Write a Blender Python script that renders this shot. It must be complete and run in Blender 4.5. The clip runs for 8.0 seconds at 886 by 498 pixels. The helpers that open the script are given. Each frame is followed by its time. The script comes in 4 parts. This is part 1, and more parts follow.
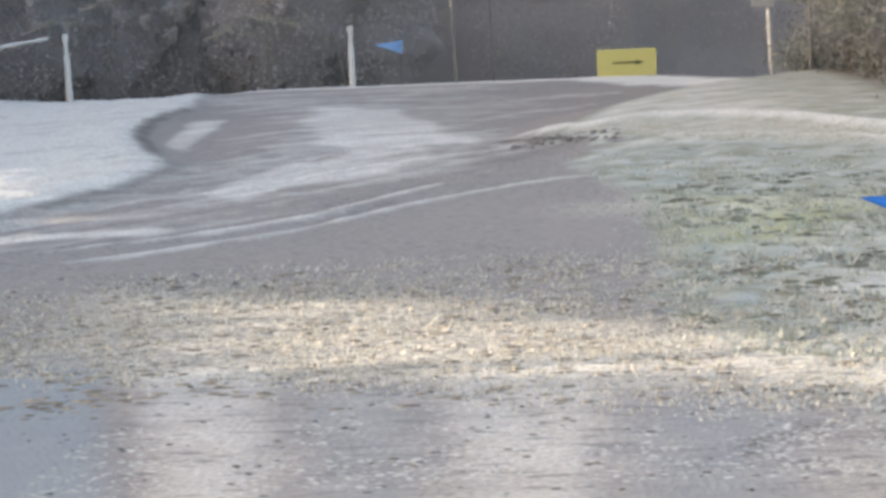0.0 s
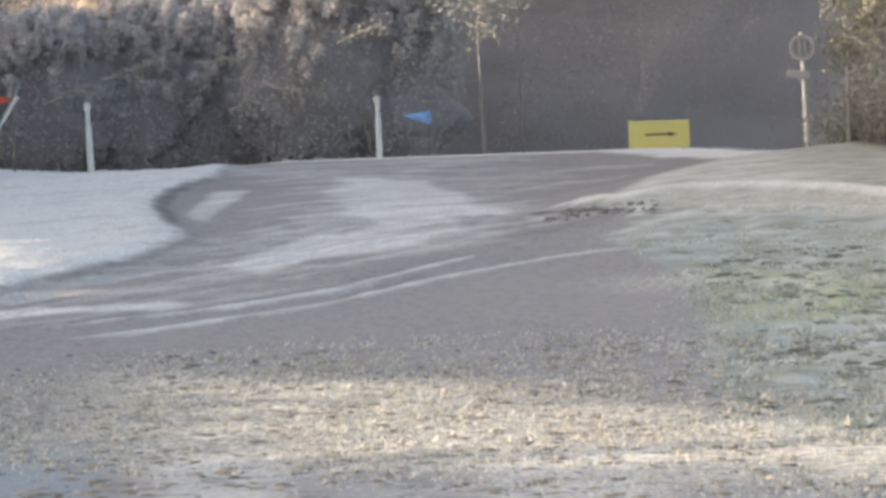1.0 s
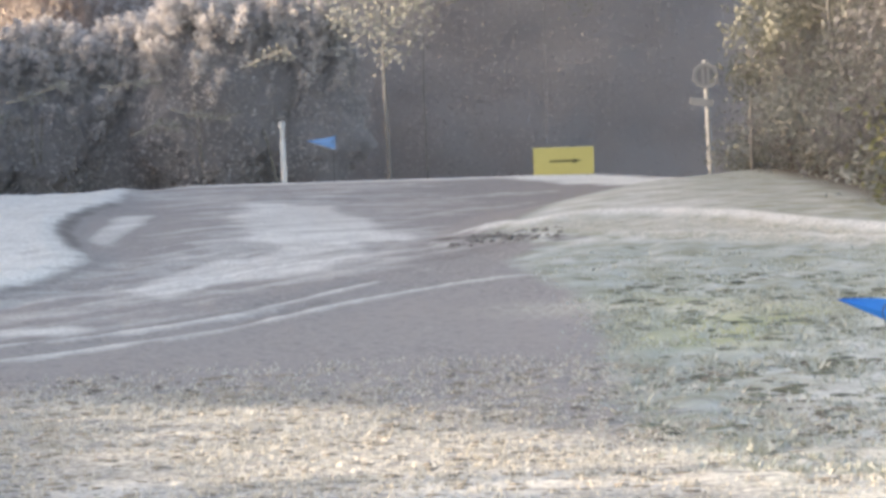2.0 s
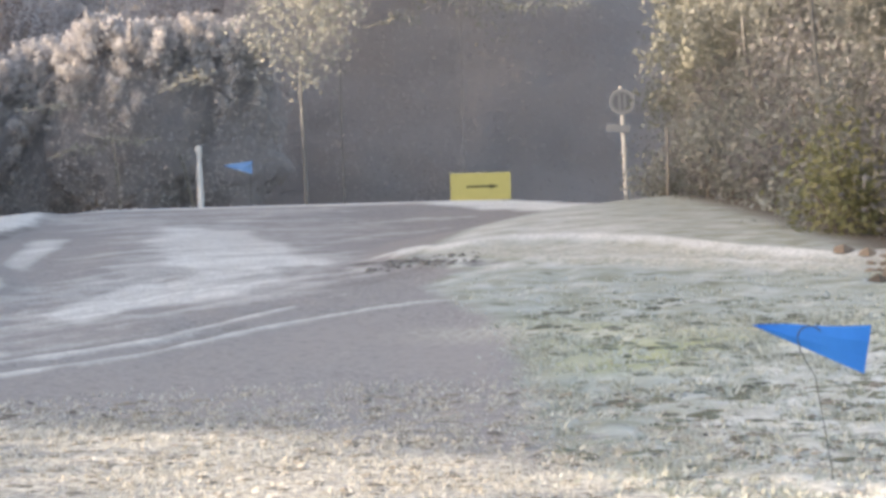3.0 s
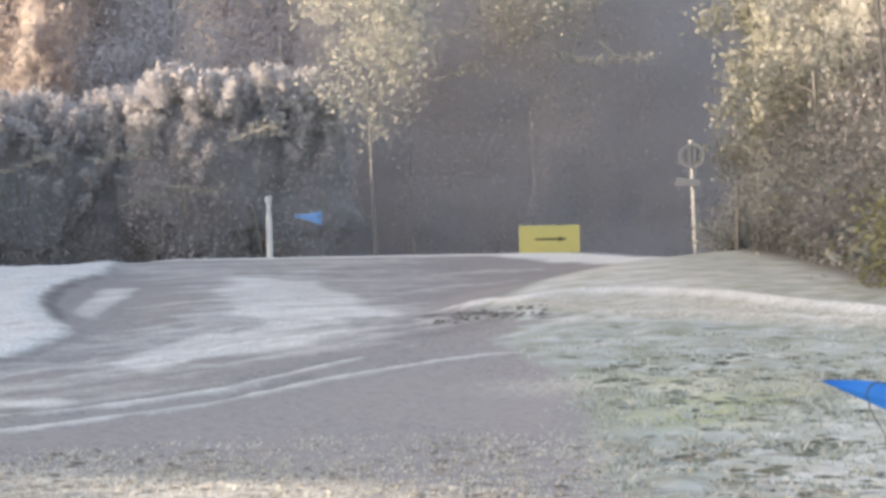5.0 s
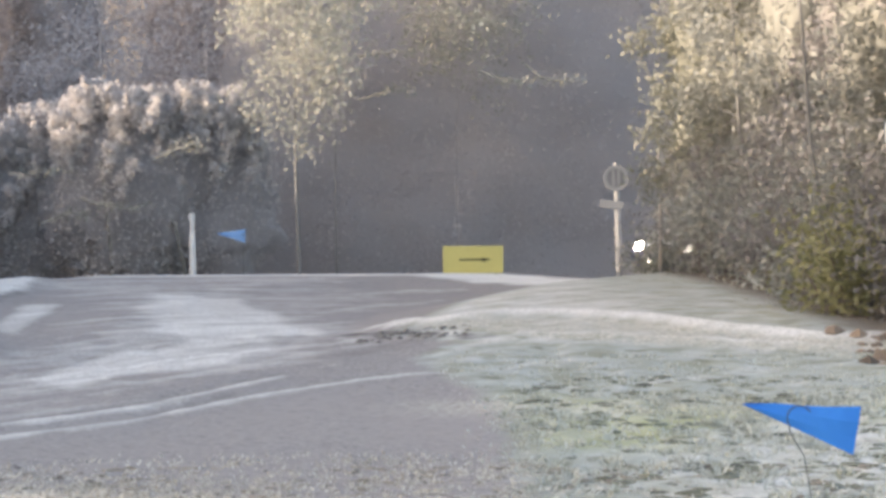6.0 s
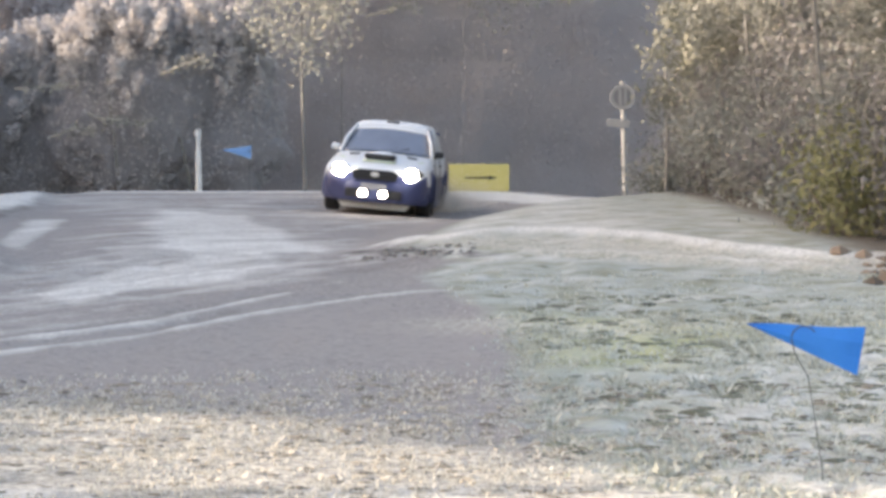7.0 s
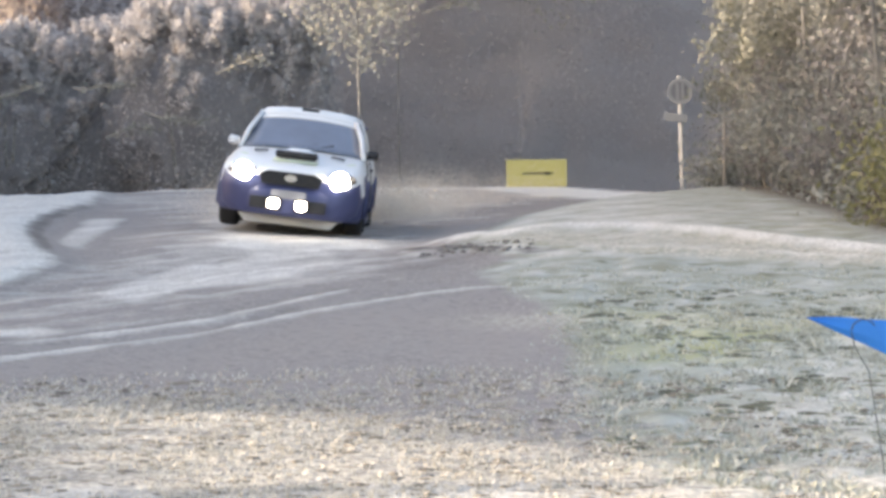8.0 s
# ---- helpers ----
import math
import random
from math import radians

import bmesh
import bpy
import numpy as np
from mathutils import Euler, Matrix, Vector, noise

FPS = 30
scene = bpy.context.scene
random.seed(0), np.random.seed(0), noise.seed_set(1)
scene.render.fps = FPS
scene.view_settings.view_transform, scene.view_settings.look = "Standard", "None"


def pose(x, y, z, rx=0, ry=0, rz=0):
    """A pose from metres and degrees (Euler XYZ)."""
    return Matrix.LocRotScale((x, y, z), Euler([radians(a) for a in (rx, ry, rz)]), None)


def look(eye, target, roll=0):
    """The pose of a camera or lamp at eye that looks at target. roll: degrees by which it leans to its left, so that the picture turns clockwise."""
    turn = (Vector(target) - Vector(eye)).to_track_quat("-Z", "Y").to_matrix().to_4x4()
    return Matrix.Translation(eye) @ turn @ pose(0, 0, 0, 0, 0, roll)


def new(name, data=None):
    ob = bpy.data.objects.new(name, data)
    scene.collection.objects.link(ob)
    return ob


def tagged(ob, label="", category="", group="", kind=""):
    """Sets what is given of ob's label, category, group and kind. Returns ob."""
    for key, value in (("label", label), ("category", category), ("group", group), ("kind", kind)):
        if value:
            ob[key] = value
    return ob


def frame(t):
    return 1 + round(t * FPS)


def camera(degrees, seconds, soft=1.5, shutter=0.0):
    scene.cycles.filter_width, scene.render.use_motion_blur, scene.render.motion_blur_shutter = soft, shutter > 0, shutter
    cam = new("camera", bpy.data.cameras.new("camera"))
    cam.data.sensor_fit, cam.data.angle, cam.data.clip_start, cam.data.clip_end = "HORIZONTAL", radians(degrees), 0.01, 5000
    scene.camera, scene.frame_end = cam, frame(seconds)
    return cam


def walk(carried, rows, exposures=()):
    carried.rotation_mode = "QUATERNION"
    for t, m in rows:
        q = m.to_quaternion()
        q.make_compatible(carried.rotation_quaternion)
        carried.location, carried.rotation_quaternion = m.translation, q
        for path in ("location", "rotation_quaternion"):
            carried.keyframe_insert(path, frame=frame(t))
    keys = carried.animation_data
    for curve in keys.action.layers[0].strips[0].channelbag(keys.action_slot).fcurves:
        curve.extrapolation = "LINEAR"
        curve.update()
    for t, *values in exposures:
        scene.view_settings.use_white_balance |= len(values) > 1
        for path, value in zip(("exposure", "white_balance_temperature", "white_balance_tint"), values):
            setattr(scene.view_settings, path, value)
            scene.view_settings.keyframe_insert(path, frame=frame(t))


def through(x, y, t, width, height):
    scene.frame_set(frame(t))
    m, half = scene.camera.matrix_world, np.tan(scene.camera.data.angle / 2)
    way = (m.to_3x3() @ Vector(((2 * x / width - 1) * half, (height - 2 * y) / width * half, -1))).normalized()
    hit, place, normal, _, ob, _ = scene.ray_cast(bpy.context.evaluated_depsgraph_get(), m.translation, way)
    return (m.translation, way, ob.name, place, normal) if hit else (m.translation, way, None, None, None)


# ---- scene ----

# ---- camera: a long lens held by hand, turning on the spot ----
EYE = 1.7
START = (0.123, -1.077, 1.779)  # a sway backwards at the very start
cam = camera(20.0, 8.0, soft=3.5)
ROWS = [
    (0, 84.825, 2.328, 3.464), (0.1, 84.547, 2.168, 3.493), (0.2, 84.513, 2.12, 3.588), (0.3, 84.449, 2.16, 3.769),
    (0.4, 84.345, 2.18, 3.895), (0.5, 84.258, 2.188, 4.049), (0.8, 84.942, 2.15, 4.541), (1, 86.536, 2.118, 4.061),
    (1.2, 87.564, 2.05, 3.537), (1.5, 87.424, 1.940, 2.978), (2, 87.051, 1.818, 1.895), (2.2, 87.799, 1.80, 0.449),
    (2.75, 87.75, 1.62, 0.02), (3.3, 87.393, 1.440, 0.095), (3.5, 87.627, 1.356, 0.310), (4, 88.518, 1.385, 1.281), (4.5, 88.596, 1.246, 1.618),
    (4.7, 88.628, 1.16, 1.608), (5.8, 89.246, 0.533, 1.132), (6, 89.219, 0.393, -0.142), (6.2, 89.157, 0.361, -0.437),
    (6.5, 88.463, 0.102, -0.466), (7, 87.347, 0.0, 0.0), (7.5, 87.250, 0.006, 0.295), (7.8, 87.211, 0.05, 0.285),
    (8, 87.266, 0.508, 1.300),
]
walk(cam, [(t, pose(*(START if t == 0 else (0, 0, EYE)), rx, ry, rz)) for t, rx, ry, rz in ROWS], [(0, 1.99, 7640, 14), (0.6, 1.88, 7640, 14), (1.0, 1.89, 7630, 14), (1.6, 2.03, 7560, 15), (3.5, 2.12, 7500, 15.5), (8, 2.12, 7500, 15.5)])

# ---- light: a low winter sun from the side, a pale sky ----
SUN_WAY = Vector((0.95, 0.08, -0.25)).normalized()
world = bpy.data.worlds.new("world")
scene.world = world
world.use_nodes = True
wn = world.node_tree.nodes
sky = wn.new("ShaderNodeTexSky")
sky.sky_type, sky.sun_disc = "NISHITA", False
sky.sun_elevation = math.asin(-SUN_WAY.z)
sky.sun_rotation = math.atan2(-SUN_WAY.x, -SUN_WAY.y)
sky.dust_density, sky.air_density = 3.0, 1.0
world.node_tree.links.new(sky.outputs[0], wn["Background"].inputs[0])
wn["Background"].inputs[1].default_value = 0.15
sun = new("sun", bpy.data.lights.new("sun", "SUN"))
sun.data.energy, sun.data.angle, sun.data.color = 2.0, radians(0.8), (1.0, 0.91, 0.79)
sun.matrix_world = look((-30, 20, 30), Vector((-30, 20, 30)) + SUN_WAY)


# ---- materials ----
def mat(name, colour, rough=0.8, metal=0.0, grain=0.0, scale=20.0, spots=0.0, spot_scale=3.0, bump=0.0, glow=0.0, random_tint=0.0, spec=0.5):
    m = bpy.data.materials.new(name)
    m.use_nodes = True
    nt = m.node_tree
    b = nt.nodes["Principled BSDF"]
    b.inputs["Roughness"].default_value, b.inputs["Metallic"].default_value = rough, metal
    b.inputs["Specular IOR Level"].default_value = spec
    b.inputs["Base Color"].default_value = (*colour, 1)
    tc = nt.nodes.new("ShaderNodeTexCoord")
    last = None

    def shade(fac, amount, prev):
        mp = nt.nodes.new("ShaderNodeMapRange")
        mp.inputs[3].default_value, mp.inputs[4].default_value = 1 - amount, 1 + amount
        nt.links.new(fac, mp.inputs[0])
        mx = nt.nodes.new("ShaderNodeVectorMath")
        mx.operation = "SCALE"
        if prev is None:
            mx.inputs[0].default_value = colour
        else:
            nt.links.new(prev, mx.inputs[0])
        nt.links.new(mp.outputs[0], mx.inputs["Scale"])
        return mx.outputs[0]
    if grain or bump:
        n1 = nt.nodes.new("ShaderNodeTexNoise")
        n1.inputs["Scale"].default_value, n1.inputs["Detail"].default_value = scale, 5
        nt.links.new(tc.outputs["Object"], n1.inputs["Vector"])
        if grain:
            last = shade(n1.outputs[0], grain, last)
        if bump:
            bp = nt.nodes.new("ShaderNodeBump")
            bp.inputs["Strength"].default_value, bp.inputs["Distance"].default_value = bump, 0.01
            nt.links.new(n1.outputs[0], bp.inputs["Height"])
            nt.links.new(bp.outputs[0], b.inputs["Normal"])
    if spots:
        n2 = nt.nodes.new("ShaderNodeTexNoise")
        n2.inputs["Scale"].default_value, n2.inputs["Detail"].default_value = spot_scale, 3
        nt.links.new(tc.outputs["Object"], n2.inputs["Vector"])
        last = shade(n2.outputs[0], spots, last)
    if random_tint:
        gi = nt.nodes.new("ShaderNodeNewGeometry")
        last = shade(gi.outputs["Random Per Island"], random_tint, last)
    if last is not None:
        nt.links.new(last, b.inputs["Base Color"])
    if glow:
        b.inputs["Emission Color"].default_value, b.inputs["Emission Strength"].default_value = (*colour, 1), glow
    return m


def leaf_mat(name, colour, colour2, through=0.25, rough=0.6):
    """Leaves and frosted twigs: two tints, told apart leaf by leaf and in clumps, and some light shining through."""
    m = mat(name, colour, rough)
    nt = m.node_tree
    b = nt.nodes["Principled BSDF"]
    geo, tc = nt.nodes.new("ShaderNodeNewGeometry"), nt.nodes.new("ShaderNodeTexCoord")
    n = nt.nodes.new("ShaderNodeTexNoise")
    n.inputs["Scale"].default_value, n.inputs["Detail"].default_value = 1.1, 3
    nt.links.new(tc.outputs["Object"], n.inputs["Vector"])
    ad = nt.nodes.new("ShaderNodeMath")
    ad.operation = "ADD"
    nt.links.new(geo.outputs["Random Per Island"], ad.inputs[0])
    nt.links.new(n.outputs[0], ad.inputs[1])
    mp = nt.nodes.new("ShaderNodeMapRange")
    mp.inputs[1].default_value, mp.inputs[2].default_value = 0.45, 1.55
    nt.links.new(ad.outputs[0], mp.inputs[0])
    mx = nt.nodes.new("ShaderNodeMix")
    mx.data_type = "RGBA"
    mx.inputs[6].default_value, mx.inputs[7].default_value = (*colour, 1), (*colour2, 1)
    nt.links.new(mp.outputs[0], mx.inputs[0])
    nt.links.new(mx.outputs[2], b.inputs["Base Color"])
    tr = nt.nodes.new("ShaderNodeBsdfTranslucent")
    nt.links.new(mx.outputs[2], tr.inputs[0])
    ms = nt.nodes.new("ShaderNodeMixShader")
    ms.inputs[0].default_value = through
    nt.links.new(b.outputs[0], ms.inputs[1])
    nt.links.new(tr.outputs[0], ms.inputs[2])
    nt.links.new(ms.outputs[0], nt.nodes["Material Output"].inputs[0])
    return m


def ground_mat():
    """Gravel, hoar frost, frosted turf and brown litter, mixed by the surface's own masks."""
    m = bpy.data.materials.new("ground")
    m.use_nodes = True
    nt = m.node_tree
    b = nt.nodes["Principled BSDF"]
    b.inputs["Roughness"].default_value = 0.9
    b.inputs["Specular IOR Level"].default_value = 0.25
    tc = nt.nodes.new("ShaderNodeTexCoord")

    def tex(scale, detail=4, stretch=(1, 1, 1)):
        mp = nt.nodes.new("ShaderNodeMapping")
        mp.inputs["Scale"].default_value = stretch
        nt.links.new(tc.outputs["Object"], mp.inputs[0])
        n = nt.nodes.new("ShaderNodeTexNoise")
        n.inputs["Scale"].default_value, n.inputs["Detail"].default_value = scale, detail
        nt.links.new(mp.outputs[0], n.inputs["Vector"])
        return n.outputs[0]

    def ramp(fac, lo, hi):
        mp = nt.nodes.new("ShaderNodeMapRange")
        mp.inputs[1].default_value, mp.inputs[2].default_value = lo, hi
        nt.links.new(fac, mp.inputs[0])
        return mp.outputs[0]

    def mix(fac, a, c):
        mx = nt.nodes.new("ShaderNodeMix")
        mx.data_type = "RGBA"
        for sock, v in ((mx.inputs[6], a), (mx.inputs[7], c)):
            if isinstance(v, tuple):
                sock.default_value = (*v, 1)
            else:
                nt.links.new(v, sock)
        nt.links.new(fac, mx.inputs[0])
        return mx.outputs[2]

    def math_(op, a, c):
        n = nt.nodes.new("ShaderNodeMath")
        n.operation = op
        for sock, v in zip(n.inputs, (a, c)):
            if isinstance(v, (int, float)):
                sock.default_value = v
            else:
                nt.links.new(v, sock)
        return n.outputs[0]

    def attr(name):
        a = nt.nodes.new("ShaderNodeAttribute")
        a.attribute_name = name
        return a.outputs["Fac"]
    grit, fine, blot, wide = tex(28, 6), tex(90, 4), tex(2.3, 5), tex(0.7, 4, (1, 0.5, 1))
    gravel = mix(ramp(grit, 0.3, 0.7), (0.185, 0.173, 0.166), (0.395, 0.367, 0.352))
    gravel = mix(ramp(wide, 0.35, 0.7), gravel, (0.31, 0.285, 0.272))
    frost = mix(ramp(grit, 0.35, 0.65), (0.51, 0.50, 0.47), (0.79, 0.775, 0.735))
    turf = mix(ramp(blot, 0.35, 0.65), (0.28, 0.288, 0.225), (0.41, 0.44, 0.42))
    turf = mix(ramp(tex(5, 5, (0.7, 1, 1)), 0.59, 0.70), turf, (0.17, 0.175, 0.12))
    straw = mix(ramp(grit, 0.3, 0.7), (0.30, 0.265, 0.205), (0.72, 0.69, 0.61))
    litter = mix(ramp(grit, 0.3, 0.7), (0.09, 0.075, 0.06), (0.2, 0.17, 0.14))

    def rough_edge(a, k=0.55):
        return ramp(math_("ADD", attr(a), math_("MULTIPLY", math_("SUBTRACT", blot, 0.5), k)), 0.3, 0.75)
    turf = mix(math_("MULTIPLY", attr("green"), ramp(blot, 0.3, 0.6)), turf, (0.36, 0.37, 0.20))
    pebble = tex(11, 6, (0.8, 1.6, 1))
    gravel = mix(ramp(pebble, 0.56, 0.74), gravel, (0.15, 0.145, 0.14))
    c = mix(rough_edge("turf"), gravel, turf)
    c = mix(math_("MULTIPLY", attr("straw"), ramp(tex(14, 5), 0.30, 0.62)), c, straw)
    mp = nt.nodes.new("ShaderNodeMapping")
    mp.inputs["Rotation"].default_value[2] = radians(-57)
    nt.links.new(tc.outputs["Object"], mp.inputs[0])
    mp2 = nt.nodes.new("ShaderNodeMapping")
    mp2.inputs["Scale"].default_value = (0.12, 1, 1)
    nt.links.new(mp.outputs[0], mp2.inputs[0])
    sn = nt.nodes.new("ShaderNodeTexNoise")
    sn.inputs["Scale"].default_value, sn.inputs["Detail"].default_value, sn.inputs["Distortion"].default_value = 3.2, 6, 0.6
    nt.links.new(mp2.outputs[0], sn.inputs["Vector"])
    sweep = math_("ADD", math_("MULTIPLY", math_("MULTIPLY", math_("SUBTRACT", sn.outputs[0], 0.5), 1.2), math_("SUBTRACT", 1.0, attr("plain"))), math_("MULTIPLY", math_("SUBTRACT", blot, 0.5), 0.5))
    c = mix(ramp(math_("ADD", attr("frost"), sweep), 0.28, 0.92), c, frost)
    c = mix(math_("MULTIPLY", attr("plain"), ramp(tex(7, 5, (0.5, 1.5, 1)), 0.55, 0.68)), c, (0.2, 0.195, 0.19))
    c = mix(rough_edge("soil"), c, (0.11, 0.10, 0.095))
    c = mix(attr("litter"), c, litter)
    blue_wedge = attr("blue_wedge")
    c = mix(math_("MULTIPLY", blue_wedge, 0.85), c, (0.20, 0.23, 0.26))
    rg = nt.nodes.new("ShaderNodeMapRange")
    rg.inputs[3].default_value, rg.inputs[4].default_value = 0.9, 0.38
    nt.links.new(blue_wedge, rg.inputs[0])
    nt.links.new(rg.outputs[0], b.inputs["Roughness"])
    nt.links.new(c, b.inputs["Base Color"])
    bp = nt.nodes.new("ShaderNodeBump")
    bp.inputs["Strength"].default_value, bp.inputs["Distance"].default_value = 0.7, 0.03
    nt.links.new(math_("ADD", grit, math_("MULTIPLY", fine, 0.4)), bp.inputs["Height"])
    nt.links.new(bp.outputs[0], b.inputs["Normal"])
    return m


M_GROUND = ground_mat()
M_POST = mat("white_paint", (0.62, 0.62, 0.605), 0.6, grain=0.12, scale=30, spots=0.1)
M_WOOD = mat("grey_wood", (0.30, 0.28, 0.26), 0.85, grain=0.3, scale=25, bump=0.3)
M_YELLOW = mat("yellow_board", (0.57, 0.52, 0.19), 0.55, grain=0.06, scale=8, spots=0.06)
M_ORANGE = mat("orange_board", (0.85, 0.42, 0.02), 0.5, grain=0.05)
M_BLACK = mat("black_print", (0.07, 0.065, 0.03), 0.7)
M_WHITE = mat("white_board", (0.8, 0.8, 0.8), 0.5, grain=0.05)
# grey lowered to stand in for hedge shade on the road sign
M_GREY = mat("shade_grey", (0.27, 0.27, 0.275), 0.5, grain=0.1, scale=15)
M_BLUE = mat("blue_cloth", (0.003, 0.155, 0.56), 0.7, grain=0.08, scale=18, spots=0.08)
# the flag's blue, washed out in its colour for distance haze
M_HAZEBLUE = mat("hazed_blue_cloth", (0.17, 0.34, 0.62), 0.8, grain=0.12, scale=18)
M_WIRE = mat("dark_wire", (0.03, 0.03, 0.035), 0.5)
M_BARK = mat("bark", (0.16, 0.14, 0.12), 0.9, grain=0.4, scale=12, bump=0.5)
M_FROSTBARK = mat("frosted_bark", (0.33, 0.32, 0.29), 0.9, grain=0.35, scale=12, bump=0.4)
# rime, paled further to lift the shaded feet of the shrubs
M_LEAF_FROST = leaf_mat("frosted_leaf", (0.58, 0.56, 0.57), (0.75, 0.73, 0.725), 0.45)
# pale tone stands in for haze over the dark thicket
M_LEAF_HAZED = leaf_mat("hazed_leaf", (0.53, 0.515, 0.535), (0.57, 0.555, 0.575), 0.6)
M_LEAF_YELLOW = leaf_mat("yellowing_leaf", (0.34, 0.345, 0.305), (0.48, 0.485, 0.44), 0.45)
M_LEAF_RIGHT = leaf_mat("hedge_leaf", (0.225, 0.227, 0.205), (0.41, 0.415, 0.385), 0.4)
M_LEAF_GREEN = leaf_mat("green_leaf", (0.19, 0.19, 0.09), (0.36, 0.35, 0.20), 0.3)
M_LEAF_BROWN = leaf_mat("brown_leaf", (0.41, 0.378, 0.378), (0.49, 0.452, 0.452), 0.5)
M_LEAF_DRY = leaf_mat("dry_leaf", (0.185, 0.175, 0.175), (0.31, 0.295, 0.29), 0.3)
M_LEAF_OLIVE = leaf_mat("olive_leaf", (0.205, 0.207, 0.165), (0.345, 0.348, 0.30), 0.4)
# bark lightened so that trunks blend into the haze-toned thicket
M_GREYBARK = mat("paled_bark", (0.36, 0.345, 0.35), 0.9, grain=0.25, scale=8)
M_ROADBARK = mat("dull_bark", (0.21, 0.205, 0.20), 0.9, grain=0.3, scale=9)
M_TWIG = mat("brown_wood", (0.22, 0.18, 0.165), 0.9, random_tint=0.35)


# ---- mesh helpers ----
def mesh_ob(name, verts, faces, material, parent=None, smooth=False):
    me = bpy.data.meshes.new(name)
    me.from_pydata([tuple(v) for v in verts], [], faces)
    me.materials.append(material)
    me.update()
    if smooth:
        me.polygons.foreach_set("use_smooth", [True] * len(me.polygons))
    ob = new(name, me)
    ob.parent = parent
    return ob


def part(name, bm, material, parent, label="", smooth=False):
    me = bpy.data.meshes.new(name)
    bmesh.ops.recalc_face_normals(bm, faces=bm.faces)
    bm.to_mesh(me)
    bm.free()
    me.materials.append(material)
    if smooth:
        me.polygons.foreach_set("use_smooth", [True] * len(me.polygons))
    ob = new(name, me)
    ob.parent = parent
    return tagged(ob, label)


def thing(name, m, label, category, group="", kind=""):
    ob = new(name)
    ob.matrix_world = m
    return tagged(ob, label, category, group, kind)


def box(bm, size, m=Matrix(), bevel=0.0):
    r = bmesh.ops.create_cube(bm, size=1, matrix=m @ Matrix.Diagonal((*size, 1)))
    if bevel:
        es = list({e for v in r["verts"] for e in v.link_edges})
        bmesh.ops.bevel(bm, geom=es, offset=bevel, segments=2, affect="EDGES", profile=0.5)
    return bm


def tube(bm, pts, radii, sides=8):
    """A bent, tapering round bar through pts."""
    rings = []
    for i, p in enumerate(pts):
        p = Vector(p)
        d = Vector(pts[min(i + 1, len(pts) - 1)]) - Vector(pts[max(i - 1, 0)])
        q = d.to_track_quat("Z", "Y")
        r = radii[i] if isinstance(radii, (list, tuple)) else radii
        rings.append([bm.verts.new(p + q @ Vector((r * math.cos(a), r * math.sin(a), 0))) for a in [2 * math.pi * k / sides for k in range(sides)]])
    for a, c in zip(rings, rings[1:]):
        for k in range(sides):
            bm.faces.new((a[k], a[(k + 1) % sides], c[(k + 1) % sides], c[k]))
    bm.faces.new(rings[0][::-1])
    bm.faces.new(rings[-1])
    return bm


def plate(bm, outline, thick, m=Matrix()):
    """A flat board with the outline (x, z) and its thickness along y."""
    front = [bm.verts.new(m @ Vector((x, -thick / 2, z))) for x, z in outline]
    back = [bm.verts.new(m @ Vector((x, thick / 2, z))) for x, z in outline]
    bm.faces.new(front)
    bm.faces.new(back[::-1])
    n = len(outline)
    for k in range(n):
        bm.faces.new((front[k], back[k], back[(k + 1) % n], front[(k + 1) % n]))
    return bm


def leaves(rng, centres, size, flat=0.0):
    """One pointed, folded leaf at each centre, turned at random. Returns vertices and faces."""
    n = len(centres)
    a = rng.normal(size=(n, 3))
    a[:, 2] *= 1 - flat
    a /= np.linalg.norm(a, axis=1)[:, None]
    b = rng.normal(size=(n, 3))
    b -= (a * b).sum(1)[:, None] * a
    b /= np.linalg.norm(b, axis=1)[:, None]
    c = np.cross(a, b)
    s = (size * rng.uniform(0.55, 1.35, n))[:, None]
    v = np.stack([centres - a * s, centres + b * s * 0.45 + c * s * 0.15, centres + a * s, centres - b * s * 0.45 + c * s * 0.15], 1).reshape(-1, 3)
    i = np.arange(n) * 4
    f = np.stack([i, i + 1, i + 2, i, i + 2, i + 3], 1).reshape(-1, 3)
    return v, f.tolist()


# ---- ground: one sheet, out to a wooded hillside and the horizon ----
PY = [-400, 0, 12, 20, 28, 36, 44, 50, 56, 65, 80, 100, 140, 220, 500, 4500]
PZ = [0, 0, 0, 0.25, 0.5, 0.6, 0.6, 0.55, 0.15, -0.7, -0.9, 2.0, 12, 30, 60, 90]


def smooth(a, lo, hi):
    u = np.clip((a - lo) / (hi - lo), 0, 1)
    return u * u * (3 - 2 * u)


def line_mask(x, y, pts, half, soft):
    """1 along the line through pts, fading at its sides."""
    d = np.full(np.shape(x), 1e9)
    for (ax, ay), (bx, by) in zip(pts, pts[1:]):
        ux, uy = bx - ax, by - ay
        k = np.clip(((x - ax) * ux + (y - ay) * uy) / (ux * ux + uy * uy), 0, 1)
        d = np.minimum(d, np.hypot(x - ax - k * ux, y - ay - k * uy))
    return 1 - smooth(d, half - soft, half + soft)


